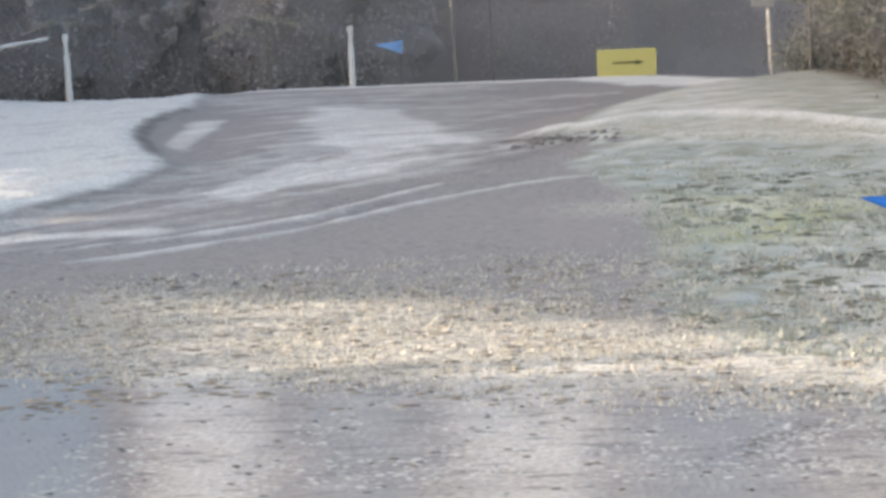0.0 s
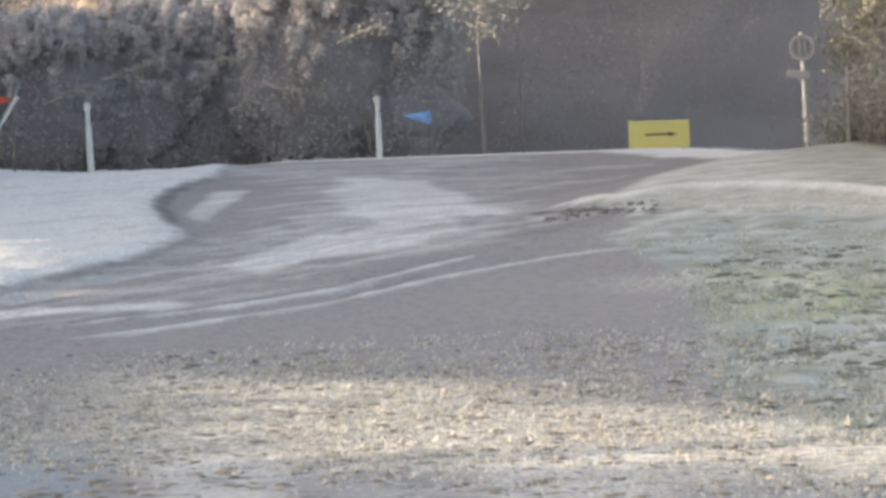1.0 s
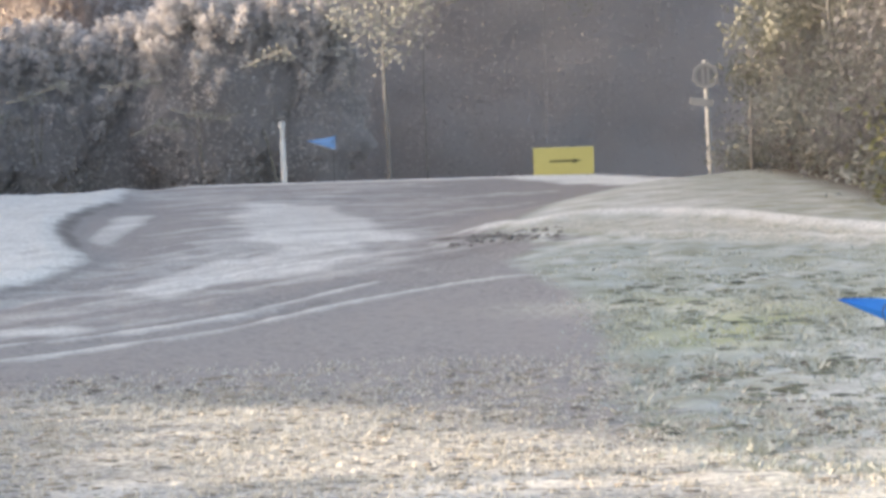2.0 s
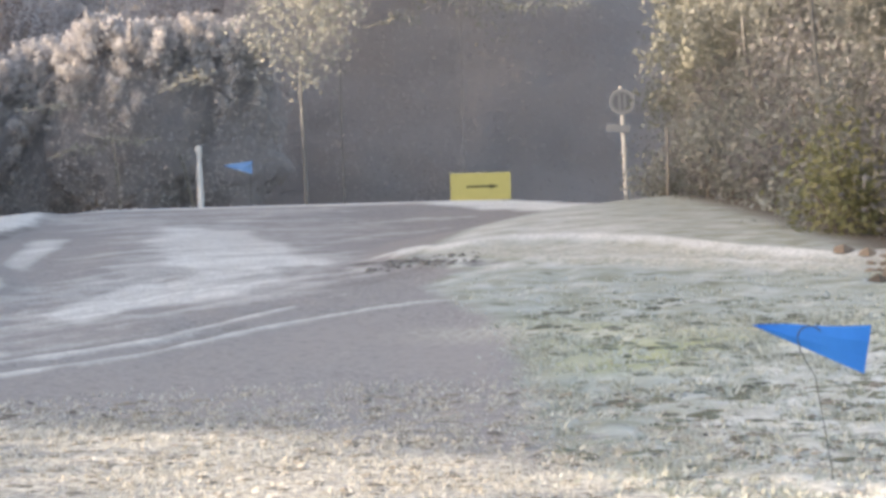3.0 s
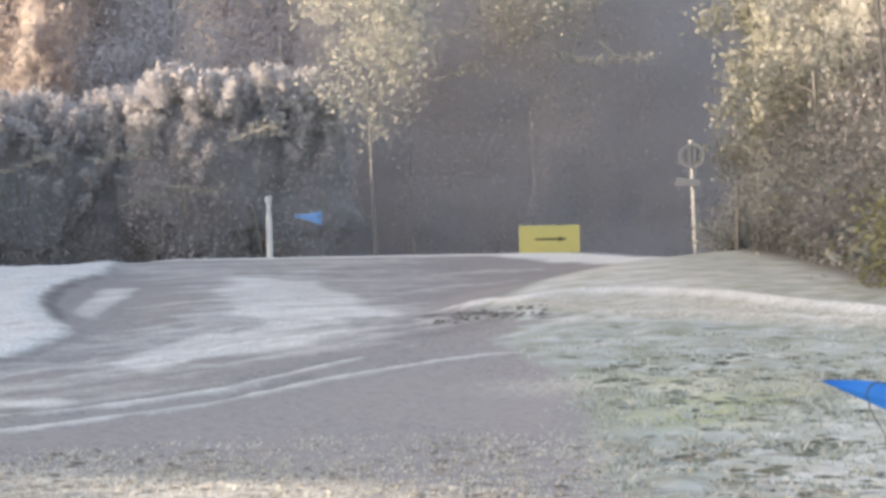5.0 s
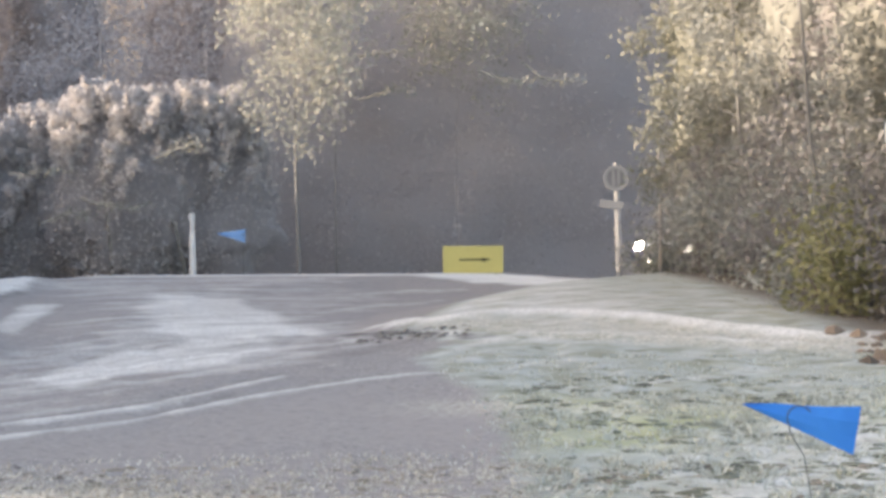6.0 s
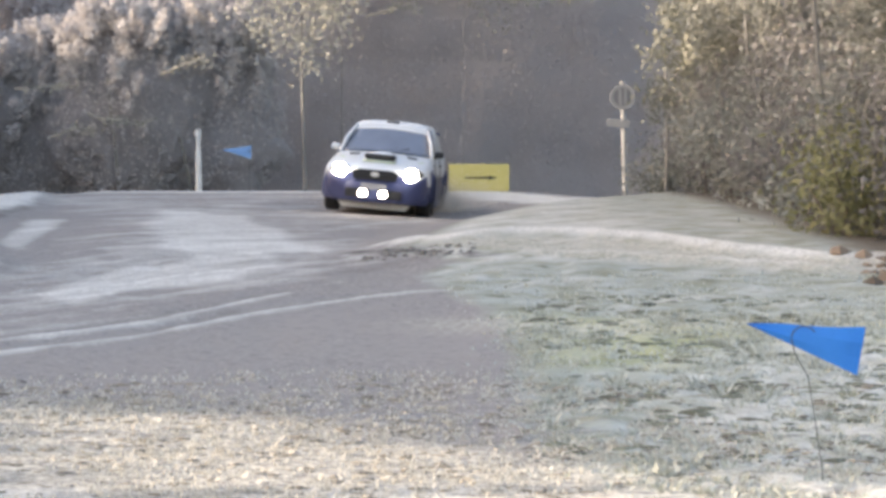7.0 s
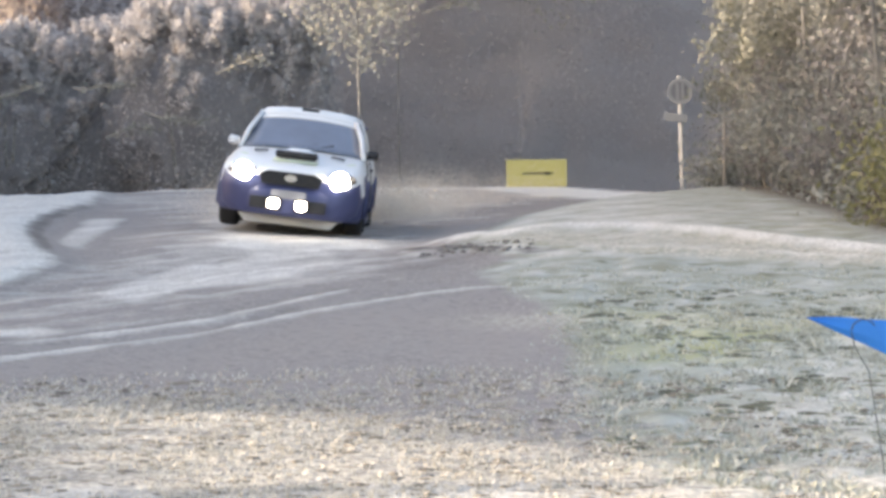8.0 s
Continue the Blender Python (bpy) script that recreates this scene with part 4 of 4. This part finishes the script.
# half widths and heights from the sill up to the middle of the deck
ST_FRONT = [
    [(.52, .27), (.64, .34), (.69, .50), (.66, .60), (.50, .66), (0, .68)], [(.68, .26), (.79, .34), (.83, .52), (.79, .66), (.60, .73), (0, .76)],
    [(.76, .25), (.85, .34), (.88, .55), (.85, .73), (.68, .80), (0, .83)], [(.80, .20), (.885, .35), (.90, .60), (.86, .79), (.70, .86), (0, .89)]]
ST_REAR = [
    [(.80, .20), (.865, .35), (.875, .62), (.83, .86), (.72, .91), (0, .94)], [(.79, .20), (.855, .35), (.865, .62), (.81, .90), (.70, .94), (0, .97)],
    [(.79, .20), (.855, .35), (.865, .62), (.81, .90), (.72, .92), (0, .93)], [(.80, .22), (.885, .36), (.895, .64), (.84, .92), (.72, .95), (0, .97)],
    [(.78, .28), (.85, .40), (.86, .66), (.81, .93), (.70, .97), (0, .99)], [(.66, .33), (.77, .45), (.80, .66), (.74, .88), (.60, .93), (0, .94)]]
ST = ST_FRONT + ST_REAR
AXLES = (-1.27, 1.27)


def car_body(root):
    ys = sorted(set(np.round(np.concatenate([np.linspace(-2.19, 2.2, 36), [a + d for a in AXLES for d in np.linspace(-0.375, 0.375, 11)]]), 3)))
    bm = bmesh.new()
    st = np.array(ST)
    rings = []
    for y in ys:
        p = np.array([[np.interp(y, ST_Y, st[:, k, c]) for c in (0, 1)] for k in range(6)])
        low = p[0, 1]
        for a in AXLES:
            if abs(y - a) < 0.38:
                low = max(low, 0.30 + math.sqrt(0.38 ** 2 - (y - a) ** 2))
        for k in range(3):
            p[k, 1] = max(p[k, 1], low + 0.012 * k)
        full = [(-w, z) for w, z in p[:-1]] + [tuple(p[-1])] + [(w, z) for w, z in p[:-1][::-1]]
        rings.append([bm.verts.new((w, y, z)) for w, z in full])
    for a, b in zip(rings, rings[1:]):
        for k in range(len(a) - 1):
            fc = bm.faces.new((a[k], a[k + 1], b[k + 1], b[k]))
            mid = fc.calc_center_median()
            # lower flanks take the bumper's blue, which also stands in for their shade
            side = abs(mid.x) > 0.74 and mid.z < 0.74 and mid.y > -1.75
            fc.material_index = 1 if side or (mid.z < 0.61 and mid.y < -1.7) else 0
    for r in (rings[0], rings[-1]):
        bm.faces.new(r if r is rings[0] else r[::-1]).material_index = 1
    ob = part("body", bm, M_CARWHITE, root, "white bodywork, blue lower flanks also standing in for shade", True)
    ob.data.materials.append(M_CARBLUE)
    bm = bmesh.new()
    box(bm, (1.16, 3.9, 0.28), Matrix.Translation((0, 0.05, 0.44)), 0.03)
    part("underbody", bm, M_CARDARK, root)
    return ob


def quad_part(name, pts, thick, material, root, label="", n=6, bulge=0.0):
    """A curved panel between four corners (two low, two high), with thickness."""
    a, b, c, d = (Vector(p) for p in pts)
    nrm = (b - a).cross(d - a).normalized()
    bm = bmesh.new()
    g = [[[bm.verts.new(a.lerp(b, i / n).lerp(d.lerp(c, i / n), j / n) + nrm * (bulge * (1 - (2 * i / n - 1) ** 2) - o)) for i in range(n + 1)] for j in range(n + 1)] for o in (0, thick)]
    for j in range(n):
        for i in range(n):
            bm.faces.new((g[0][j][i], g[0][j][i + 1], g[0][j + 1][i + 1], g[0][j + 1][i]))
            bm.faces.new((g[1][j][i], g[1][j + 1][i], g[1][j + 1][i + 1], g[1][j][i + 1]))
    rim = [(0, i) for i in range(n)] + [(j, n) for j in range(n)] + [(n, n - i) for i in range(n)] + [(n - j, 0) for j in range(n)]
    for (j, i), (k, l) in zip(rim, rim[1:] + rim[:1]):
        bm.faces.new((g[0][j][i], g[1][j][i], g[1][k][l], g[0][k][l]))
    return part(name, bm, material, root, label, True)


def car_cabin(root):
    quad_part("windscreen", [(-.745, -.62, .94), (.745, -.62, .94), (.60, .08, 1.335), (-.60, .08, 1.335)], 0.012, M_SIDEGLASS, root, "dark bluish windscreen", 8, 0.05)
    quad_part("rear_window", [(.68, 1.60, .98), (-.68, 1.60, .98), (-.58, 1.02, 1.35), (.58, 1.02, 1.35)], 0.012, M_SIDEGLASS, root, "", 6, 0.04)
    bm = bmesh.new()
    rows = []
    for y, w, z in ((.0, .60, 1.325), (.08, .62, 1.362), (.32, .64, 1.395), (.65, .645, 1.40), (.95, .63, 1.38), (1.08, .60, 1.35)):
        rows.append([bm.verts.new((w * k, y, z + 0.035 * (1 - k * k) - (0.045 if abs(k) > 0.95 else 0.008 if abs(k) > 0.85 else 0))) for k in (-1, -.9, -.6, -.3, 0, .3, .6, .9, 1)])
    for a, b in zip(rows, rows[1:]):
        for i in range(8):
            bm.faces.new((a[i], a[i + 1], b[i + 1], b[i]))
    r = bmesh.ops.extrude_face_region(bm, geom=bm.faces[:])
    bmesh.ops.translate(bm, vec=(0, 0, -0.03), verts=[v for v in r["geom"] if isinstance(v, bmesh.types.BMVert)])
    part("roof", bm, M_CARWHITE, root, "", True)
    for s in (-1, 1):
        for name, a, b, w in (("pillar", (s * .785, -.66, .915), (s * .605, .05, 1.325), 0.032), ("pillar", (s * .79, .42, .9), (s * .635, .45, 1.355), 0.03), ("pillar", (s * .72, 1.66, .95), (s * .585, 1.05, 1.335), 0.055)):
            bm = bmesh.new()
            tube(bm, [a, Vector(a).lerp(Vector(b), 0.5) + Vector((s * 0.02, 0, 0.02)), b], w, 8)
            part(name, bm, M_CARWHITE, root, "", True)
        q1 = [(s * .80, -.52, .905), (s * .80, .40, .905), (s * .645, .42, 1.335), (s * .635, .06, 1.32)]
        q2 = [(s * .80, .44, .905), (s * .765, 1.40, .93), (s * .63, 1.02, 1.33), (s * .645, .46, 1.335)]
        for q in (q1, q2):
            quad_part("side_window", q if s > 0 else [q[1], q[0], q[3], q[2]], 0.01, M_SIDEGLASS, root, "", 4, 0.015)
        bm = bmesh.new()
        box(bm, (0.15, 0.09, 0.10), Matrix.Translation((s * .885, -.46, .985)), 0.035)
        # the mirror at +x gets dark plastic in place of its shade
        me = part("mirror", bm, M_CARWHITE if s < 0 else M_CARDARK, root, "white door mirror" if s < 0 else "door mirror darkened for its shaded side", True)
        bm = bmesh.new()
        tube(bm, [(s * .78, -.45, .92), (s * .84, -.46, .96)], 0.02, 6)
        part("mirror_arm", bm, M_CARDARK, me)


def car_front(root):
    # bumper with its splitter, as one bowed shell
    bm = bmesh.new()
    rows = []
    for k in np.linspace(-1, 1, 15):
        y = -2.27 + 0.42 * abs(k) ** 2.6
        w = 0.875 * k
        rows.append([bm.verts.new((w * f, y + dy, z)) for f, dy, z in ((.92, .16, .245), (.97, .0, .255), (1, -.015, .31), (1, -.02, .40), (1, -.01, .49), (.985, .03, .555), (.95, .14, .57))])
    for a, b in zip(rows, rows[1:]):
        for i in range(6):
            bm.faces.new((a[i], b[i], b[i + 1], a[i + 1]))
    r = bmesh.ops.extrude_face_region(bm, geom=bm.faces[:])
    bmesh.ops.translate(bm, vec=(0, 0.05, 0), verts=[v for v in r["geom"] if isinstance(v, bmesh.types.BMVert)])
    bumper = part("bumper", bm, M_CARBLUE, root, "deep blue front bumper", True)
    bm = bmesh.new()
    box(bm, (0.92, 0.03, 0.13), Matrix.Translation((0, -2.265, .38)), 0.012)
    part("air_intake", bm, M_CARDARK, bumper)
    for s in (-1, 1):
        fog = part("fog_lamp", box(bmesh.new(), (0.19, 0.09, 0.155), Matrix.Translation((s * .165, -2.31, .385)), 0.045), M_CARDARK, bumper, "black-cased fog lamp, switched on")
        part("lens", box(bmesh.new(), (0.125, 0.02, 0.095), Matrix.Translation((s * .165, -2.362, .385)), 0.03), M_FOG, fog, "glowing lens")
    part("number_plate", box(bmesh.new(), (0.42, 0.012, 0.095), Matrix.Translation((0.0, -2.315, .49)), 0.004), M_PLATE, bumper, "pale plate with a dark bar")
    # grille and badge
    bm = bmesh.new()
    plate(bm, [(-.34, .585), (.34, .585), (.38, .69), (.28, .73), (-.28, .73), (-.38, .69)], 0.04, Matrix.Translation((0, -2.205, 0)))
    grille = part("grille", bm, M_CARDARK, root, "black grille")
    for z in (.62, .66, .70):
        part("grille_bar", box(bmesh.new(), (.70, 0.012, 0.008), Matrix.Translation((0, -2.23, z))), M_CARDARK, grille)
    bm = bmesh.new()
    plate(bm, [(.075 * math.cos(a), .04 * math.sin(a)) for a in [math.pi * k / 10 for k in range(20)]], 0.012, Matrix.Translation((0, -2.235, .665)))
    part("badge", bm, M_CHROME, grille, "pale oval badge")
    for s in (-1, 1):
        bm = bmesh.new()
        bmesh.ops.create_uvsphere(bm, u_segments=20, v_segments=12, radius=1, matrix=Matrix.Translation((s * .60, -2.03, .675)) @ pose(0, 0, 0, 0, 0, s * 28) @ Matrix.Diagonal((.20, .13, .125, 1)))
        hl = part("headlight", bm, M_CHROME, root, "rounded headlight, full beam on", True)
        bm = bmesh.new()
        bmesh.ops.create_uvsphere(bm, u_segments=18, v_segments=10, radius=1, matrix=Matrix.Translation((s * .58, -2.14, .68)) @ pose(0, 0, 0, 0, 0, s * 20) @ Matrix.Diagonal((.12, .08, .11, 1)))
        part("lens", bm, M_LAMP, hl, "glowing lamp", True)
    # bonnet scoop, vents and stripes
    bm = bmesh.new()
    rows = []
    for y, w, h in ((-1.62, .30, .02), (-1.58, .30, .10), (-1.25, .27, .10), (-.95, .24, .06), (-.78, .2, .01)):
        z = np.interp(y, ST_Y, np.array(ST)[:, 5, 1]) - 0.01
        rows.append([bm.verts.new((w * k, y, z - 0.03 + (h + 0.03) * (1 - abs(k) ** 5))) for k in (-1, -.92, -.8, -.4, 0, .4, .8, .92, 1)])
    for a, b in zip(rows, rows[1:]):
        for i in range(8):
            bm.faces.new((a[i], a[i + 1], b[i + 1], b[i]))
    scoop = part("bonnet_scoop", bm, M_CARWHITE, root, "white raised bonnet scoop", True)
    part("scoop_mouth", box(bmesh.new(), (.52, 0.03, 0.078), Matrix.Translation((0, -1.625, .91)), 0.03), M_CARDARK, scoop, "black air opening")
    quad_part("decal", [(-.27, -1.82, .835), (.27, -1.82, .835), (.27, -1.66, .862), (-.27, -1.66, .862)], 0.004, M_GREEN, scoop, "pale green strip below the scoop", 2)
    for s in (-1, 1):
        part("bonnet_vent", box(bmesh.new(), (.17, .07, .014), Matrix.Translation((s * .48, -1.05, .918)) @ pose(0, 0, 0, 6, s * 6, 0), 0.004), M_CARDARK, root)
        quad_part("stripe", [(s * .30, -1.98, .772), (s * .38, -1.98, .770), (s * .72, -1.20, .872), (s * .66, -1.20, .876)] if s > 0 else [(s * .38, -1.98, .770), (s * .30, -1.98, .772), (s * .66, -1.20, .876), (s * .72, -1.20, .872)], 0.01, M_GREEN, root, "pale green bonnet stripe", 4)
    scoop = part("roof_scoop", box(bmesh.new(), (.24, .22, .055), Matrix.Translation((0, .24, 1.408)), 0.015), M_CARWHITE, root, "roof air scoop")
    part("scoop_mouth", box(bmesh.new(), (.21, .02, .045), Matrix.Translation((0, .128, 1.412)), 0.006), M_CARDARK, scoop, "black air opening")


def car_rear(root):
    wing = part("rear_wing", box(bmesh.new(), (1.38, .26, .035), Matrix.Translation((0, 1.98, 1.26)) @ pose(0, 0, 0, -6, 0, 0), 0.012), M_CARBLUE, root, "blue rear wing")
    for s in (-1, 1):
        part("strut", box(bmesh.new(), (.03, .18, .32), Matrix.Translation((s * .62, 1.97, 1.10)), 0.008), M_CARBLUE, wing)
        part("tail_light", box(bmesh.new(), (.26, .05, .14), Matrix.Translation((s * .60, 2.19, .74)), 0.02), M_REAR, root)
        part("mudflap", box(bmesh.new(), (.26, .012, .26), Matrix.Translation((s * .76, -.84, .22)), 0.003), M_CARDARK, root)
        part("mudflap", box(bmesh.new(), (.26, .012, .26), Matrix.Translation((s * .76, 1.70, .22)), 0.003), M_CARDARK, root)
        part("door_handle", box(bmesh.new(), (.03, .16, .03), Matrix.Translation((s * .862, .28, .80)), 0.008), M_CARDARK, root)
        part("side_skirt", box(bmesh.new(), (.05, 1.75, .10), Matrix.Translation((s * .845, 0, .22)), 0.015), M_CARBLUE, root)


def car_trim(root):
    for s in (-1, 1):
        for ay in AXLES:
            bm = bmesh.new()
            pts = [(s * 0.892, ay + 0.40 * math.cos(a), 0.30 + 0.40 * math.sin(a)) for a in [math.pi * k / 12 for k in range(13)]]
            tube(bm, pts, 0.022, 6)
            part("wheel_arch", bm, M_CARBLUE, root, "", True)
        for y in (-0.56, 0.43, 1.22):
            bm = bmesh.new()
            tube(bm, [(s * 0.868, y, 0.30), (s * 0.877, y, 0.62), (s * 0.822, y, 0.90)], 0.006, 5)
            part("door_seam", bm, M_CARDARK, root)
        bm = bmesh.new()
        tube(bm, [(s * 0.10, -0.64, 0.968), (s * 0.10 + 0.28, -0.52, 1.045)], 0.009, 5)
        part("wiper", bm, M_CARDARK, root)
        part("number_panel", box(bmesh.new(), (0.006, 0.34, 0.16), Matrix.Translation((s * 0.873, -0.10, 0.60)) @ pose(0, 0, 0, 0, s * 1.5, 0)), M_PLATE, root, "pale panel with dark bars")
    quad_part("sun_strip", [(-.64, -.05, 1.268), (.64, -.05, 1.268), (.605, .085, 1.346), (-.605, .085, 1.346)], 0.012, M_CARWHITE, root, "white strip along the windscreen's top", 8, 0.052)
    bm = bmesh.new()
    plate(bm, [(-.60, .255), (-.52, .165), (.52, .165), (.60, .255)], 0.02, Matrix.Translation((0, -2.12, 0)) @ pose(0, 0, 0, -20, 0, 0))
    part("skid_plate", bm, M_SKID, root, "pale dusty metal guard under the bumper")
    part("dashboard", box(bmesh.new(), (1.30, 0.3, 0.08), Matrix.Translation((0, -0.38, 0.93)), 0.02), M_CARDARK, root)


def car_wheel(root, x, y):
    hub = new("wheel")
    hub.parent = root
    hub.matrix_basis = Matrix.Translation((x, y, 0.315))
    s = 1 if x > 0 else -1
    bm = bmesh.new()
    prof = [(.20, -.105), (.285, -.112), (.308, -.09), (.315, -.05), (.315, .05), (.308, .09), (.285, .112), (.20, .105)]
    rings = [[bm.verts.new((w, r * math.cos(a), r * math.sin(a))) for r, w in prof] for a in [2 * math.pi * k / 28 for k in range(28)]]
    for a, b in zip(rings, rings[1:] + rings[:1]):
        for k in range(len(prof)):
            bm.faces.new((a[k], a[(k + 1) % 8], b[(k + 1) % 8], b[k]))
    part("tyre", bm, M_TYRE, hub, "", True)
    bm = bmesh.new()
    bmesh.ops.create_cone(bm, cap_ends=True, segments=24, radius1=.2, radius2=.2, depth=.06, matrix=pose(s * .02, 0, 0, 0, 90, 0))
    for k in range(6):
        box(bm, (.03, .045, .18), pose(0, 0, 0, 60 * k, 0, 0) @ Matrix.Translation((s * .07, 0, .1)), 0.006)
    bmesh.ops.create_cone(bm, cap_ends=True, segments=14, radius1=.05, radius2=.04, depth=.05, matrix=pose(s * .08, 0, 0, 0, s * 90, 0))
    part("rim", bm, M_RIM, hub)
    return hub


car = thing("rally_car", Matrix(), "white and blue rally saloon with headlights and fog lamps on", "car")
car_body(car)
car_cabin(car)
car_front(car)
car_rear(car)
car_trim(car)
for panel in car.children_recursive:
    panel.data.transform(Matrix.Translation((0, 0, -0.055)) @ Matrix.Diagonal((0.95, 1, 1.055, 1)))
WHEELS = [car_wheel(car, sx * 0.72, ay) for ay in AXLES for sx in (-1, 1)]

# the car's way: seconds, place, and the nose's turn from straight towards the viewer
CAR = [(0, 92, 94, 52), (1, 78, 86.5, 55), (2, 64, 79, 58), (3, 49, 72, 60), (4, 34, 65.2, 60), (5, 18.8, 58.6, 56), (5.6, 10.2, 54.9, 45),
       (6, 5.75, 52.8, 33), (6.2, 4.1, 50.35, 26), (6.5, 1.77, 45.95, 16.5), (7, -0.95, 41.0, 4), (7.5, -2.08, 35.4, 1.5), (8, -2.50, 30.7, -1)]


def car_rows():
    rows = []
    for t, x, y, turn in CAR:
        a = radians(turn)
        fx, fy = -math.sin(a), -math.cos(a)
        zf, zr = gz(x + 1.27 * fx, y + 1.27 * fy), gz(x - 1.27 * fx, y - 1.27 * fy)
        sx, sy = math.cos(a), -math.sin(a)
        zl, zq = gz(x - 0.75 * sx, y - 0.75 * sy), gz(x + 0.75 * sx, y + 0.75 * sy)
        m = Matrix.Translation((x, y, (zf + zr) / 2)) @ pose(0, 0, 0, 0, 0, -turn)
        lean = math.degrees(math.atan2(zl - zq, 1.5)) + float(np.interp(t, [5.5, 6.2, 7.0, 7.5, 8.0], [0, 2.2, 2.2, 3.7, 4.2]))
        rows.append((t, m @ pose(0, 0, 0, math.degrees(math.atan2(zr - zf, 2.54)), lean, 0)))
    return rows


# ---- dust thrown up behind the car: clouds of fine grains ----
M_DUST = mat("dust", (0.80, 0.74, 0.66), 0.95, random_tint=0.2)


def dust_cloud(seed, n, spread):
    """Fine grains hanging low over the gravel."""
    r = np.random.default_rng(seed)
    c = r.normal(size=(n, 3)) * spread
    c[:, 2] = np.abs(c[:, 2]) + 0.02
    v, f = leaves(r, c, 0.008)
    return tagged(mesh_ob("dust_cloud", v, f, M_DUST), "thin pale brown dust thrown up behind the car", "dust", "dust behind the car")


DUST = [(6.85, 0.75), (7.05, 0.85), (7.25, 0.8), (7.45, 0.85), (7.65, 0.8), (7.85, 1.1), (7.75, -0.95), (7.95, -0.9)]
CLOUDS = [dust_cloud(300 + k, n, (0.42, 0.8, 0.25)) for k, n in enumerate((4000, 5000, 7000, 10000, 18000, 34000, 14000, 16000))]


def dust_rows(rows, start, side):
    """Dragged along under the tail, then left hanging where the wheel threw it up."""
    def tail(t):
        for (a, m), (b, n) in zip(rows, rows[1:]):
            if a <= t <= b:
                k = (t - a) / (b - a)
                return (m @ Vector((0.5 * side, 1.5, 0))).lerp(n @ Vector((0.5 * side, 1.5, 0)), k)
    out = [(t, Matrix.Translation(tail(t) - Vector((0, 0, 0.1)))) for t, _ in rows if t < start - 0.1] + [(start, Matrix.Translation(tail(start)))]
    end = tail(start) + Vector((0.35 * side, -0.5, 0.06))
    return out + [(8.0, Matrix.Translation(end))] if start < 7.95 else out[:-1] + [(8.0, Matrix.Translation(tail(8.0) + Vector((0.2 * side, 0, 0))))]


# ---- striped stick swinging in the far verge, on a stake added to hold it ----
stick_post = thing("stake", pose(-11.54, 47.05, gz(-11.54, 47.05)), "dark thin stake added to hold the stick and a red cloth", "post")
bm = bmesh.new()
tube(bm, [(0, 0, -0.2), (0, 0, 2.0 - gz(-11.54, 47.05))], 0.02, 6)
part("shaft", bm, M_BARK, stick_post)
stick = thing("signal_stick", pose(-11.54, 47, 1.9), "white painted stick swinging from an added dark stake", "signal")
bm = bmesh.new()
tube(bm, [(0, 0, 0), (0.5, 0, 0.01), (0.58, 0, 0.01), (1.12, 0, 0)], [0.04, 0.038, 0.026, 0.034], 8)
part("rod", bm, M_POST, stick)
bm = bmesh.new()
plate(bm, [(-0.75, 0.15), (-0.42, 0.08), (-0.02, 0.14), (-0.02, 0.17), (-0.42, 0.34), (-0.74, 0.42)], 0.01, Matrix.Translation((0, -0.03, 1.78 - gz(-11.54, 47.05))))
part("cloth", bm, mat("red_cloth", (0.6, 0.09, 0.05), 0.8, grain=0.1), stick_post, "red cloth tied to the stake")
SWING = [(0, -140, 0, -8), (0.2, -158, -6, 14), (0.4, -150, -40, 59), (0.6, -142, -46, 86), (0.7, -144, -40, 101), (0.8, -130, -38, 112), (0.9, -130, -35, 121), (1.0, -129, -38, 124), (1.4, -135, -36, 95), (8, -138, -36, 90)]


def motions():
    rows = car_rows()
    walk(car, rows)
    for cloud, (start, side) in zip(CLOUDS, DUST):
        walk(cloud, dust_rows(rows, start, side))
    walk(stick, [(t, pose(-10.06 + a / 94.6, 47, 1.6 - b / 94.6, 0, turn, 0)) for t, a, b, turn in SWING])
    for w in WHEELS:
        p = w.matrix_basis.translation.copy()
        walk(w, [(k / 5, Matrix.Translation(p) @ pose(0, 0, 0, 80 * k, 0, 0)) for k in range(41)])


motions()
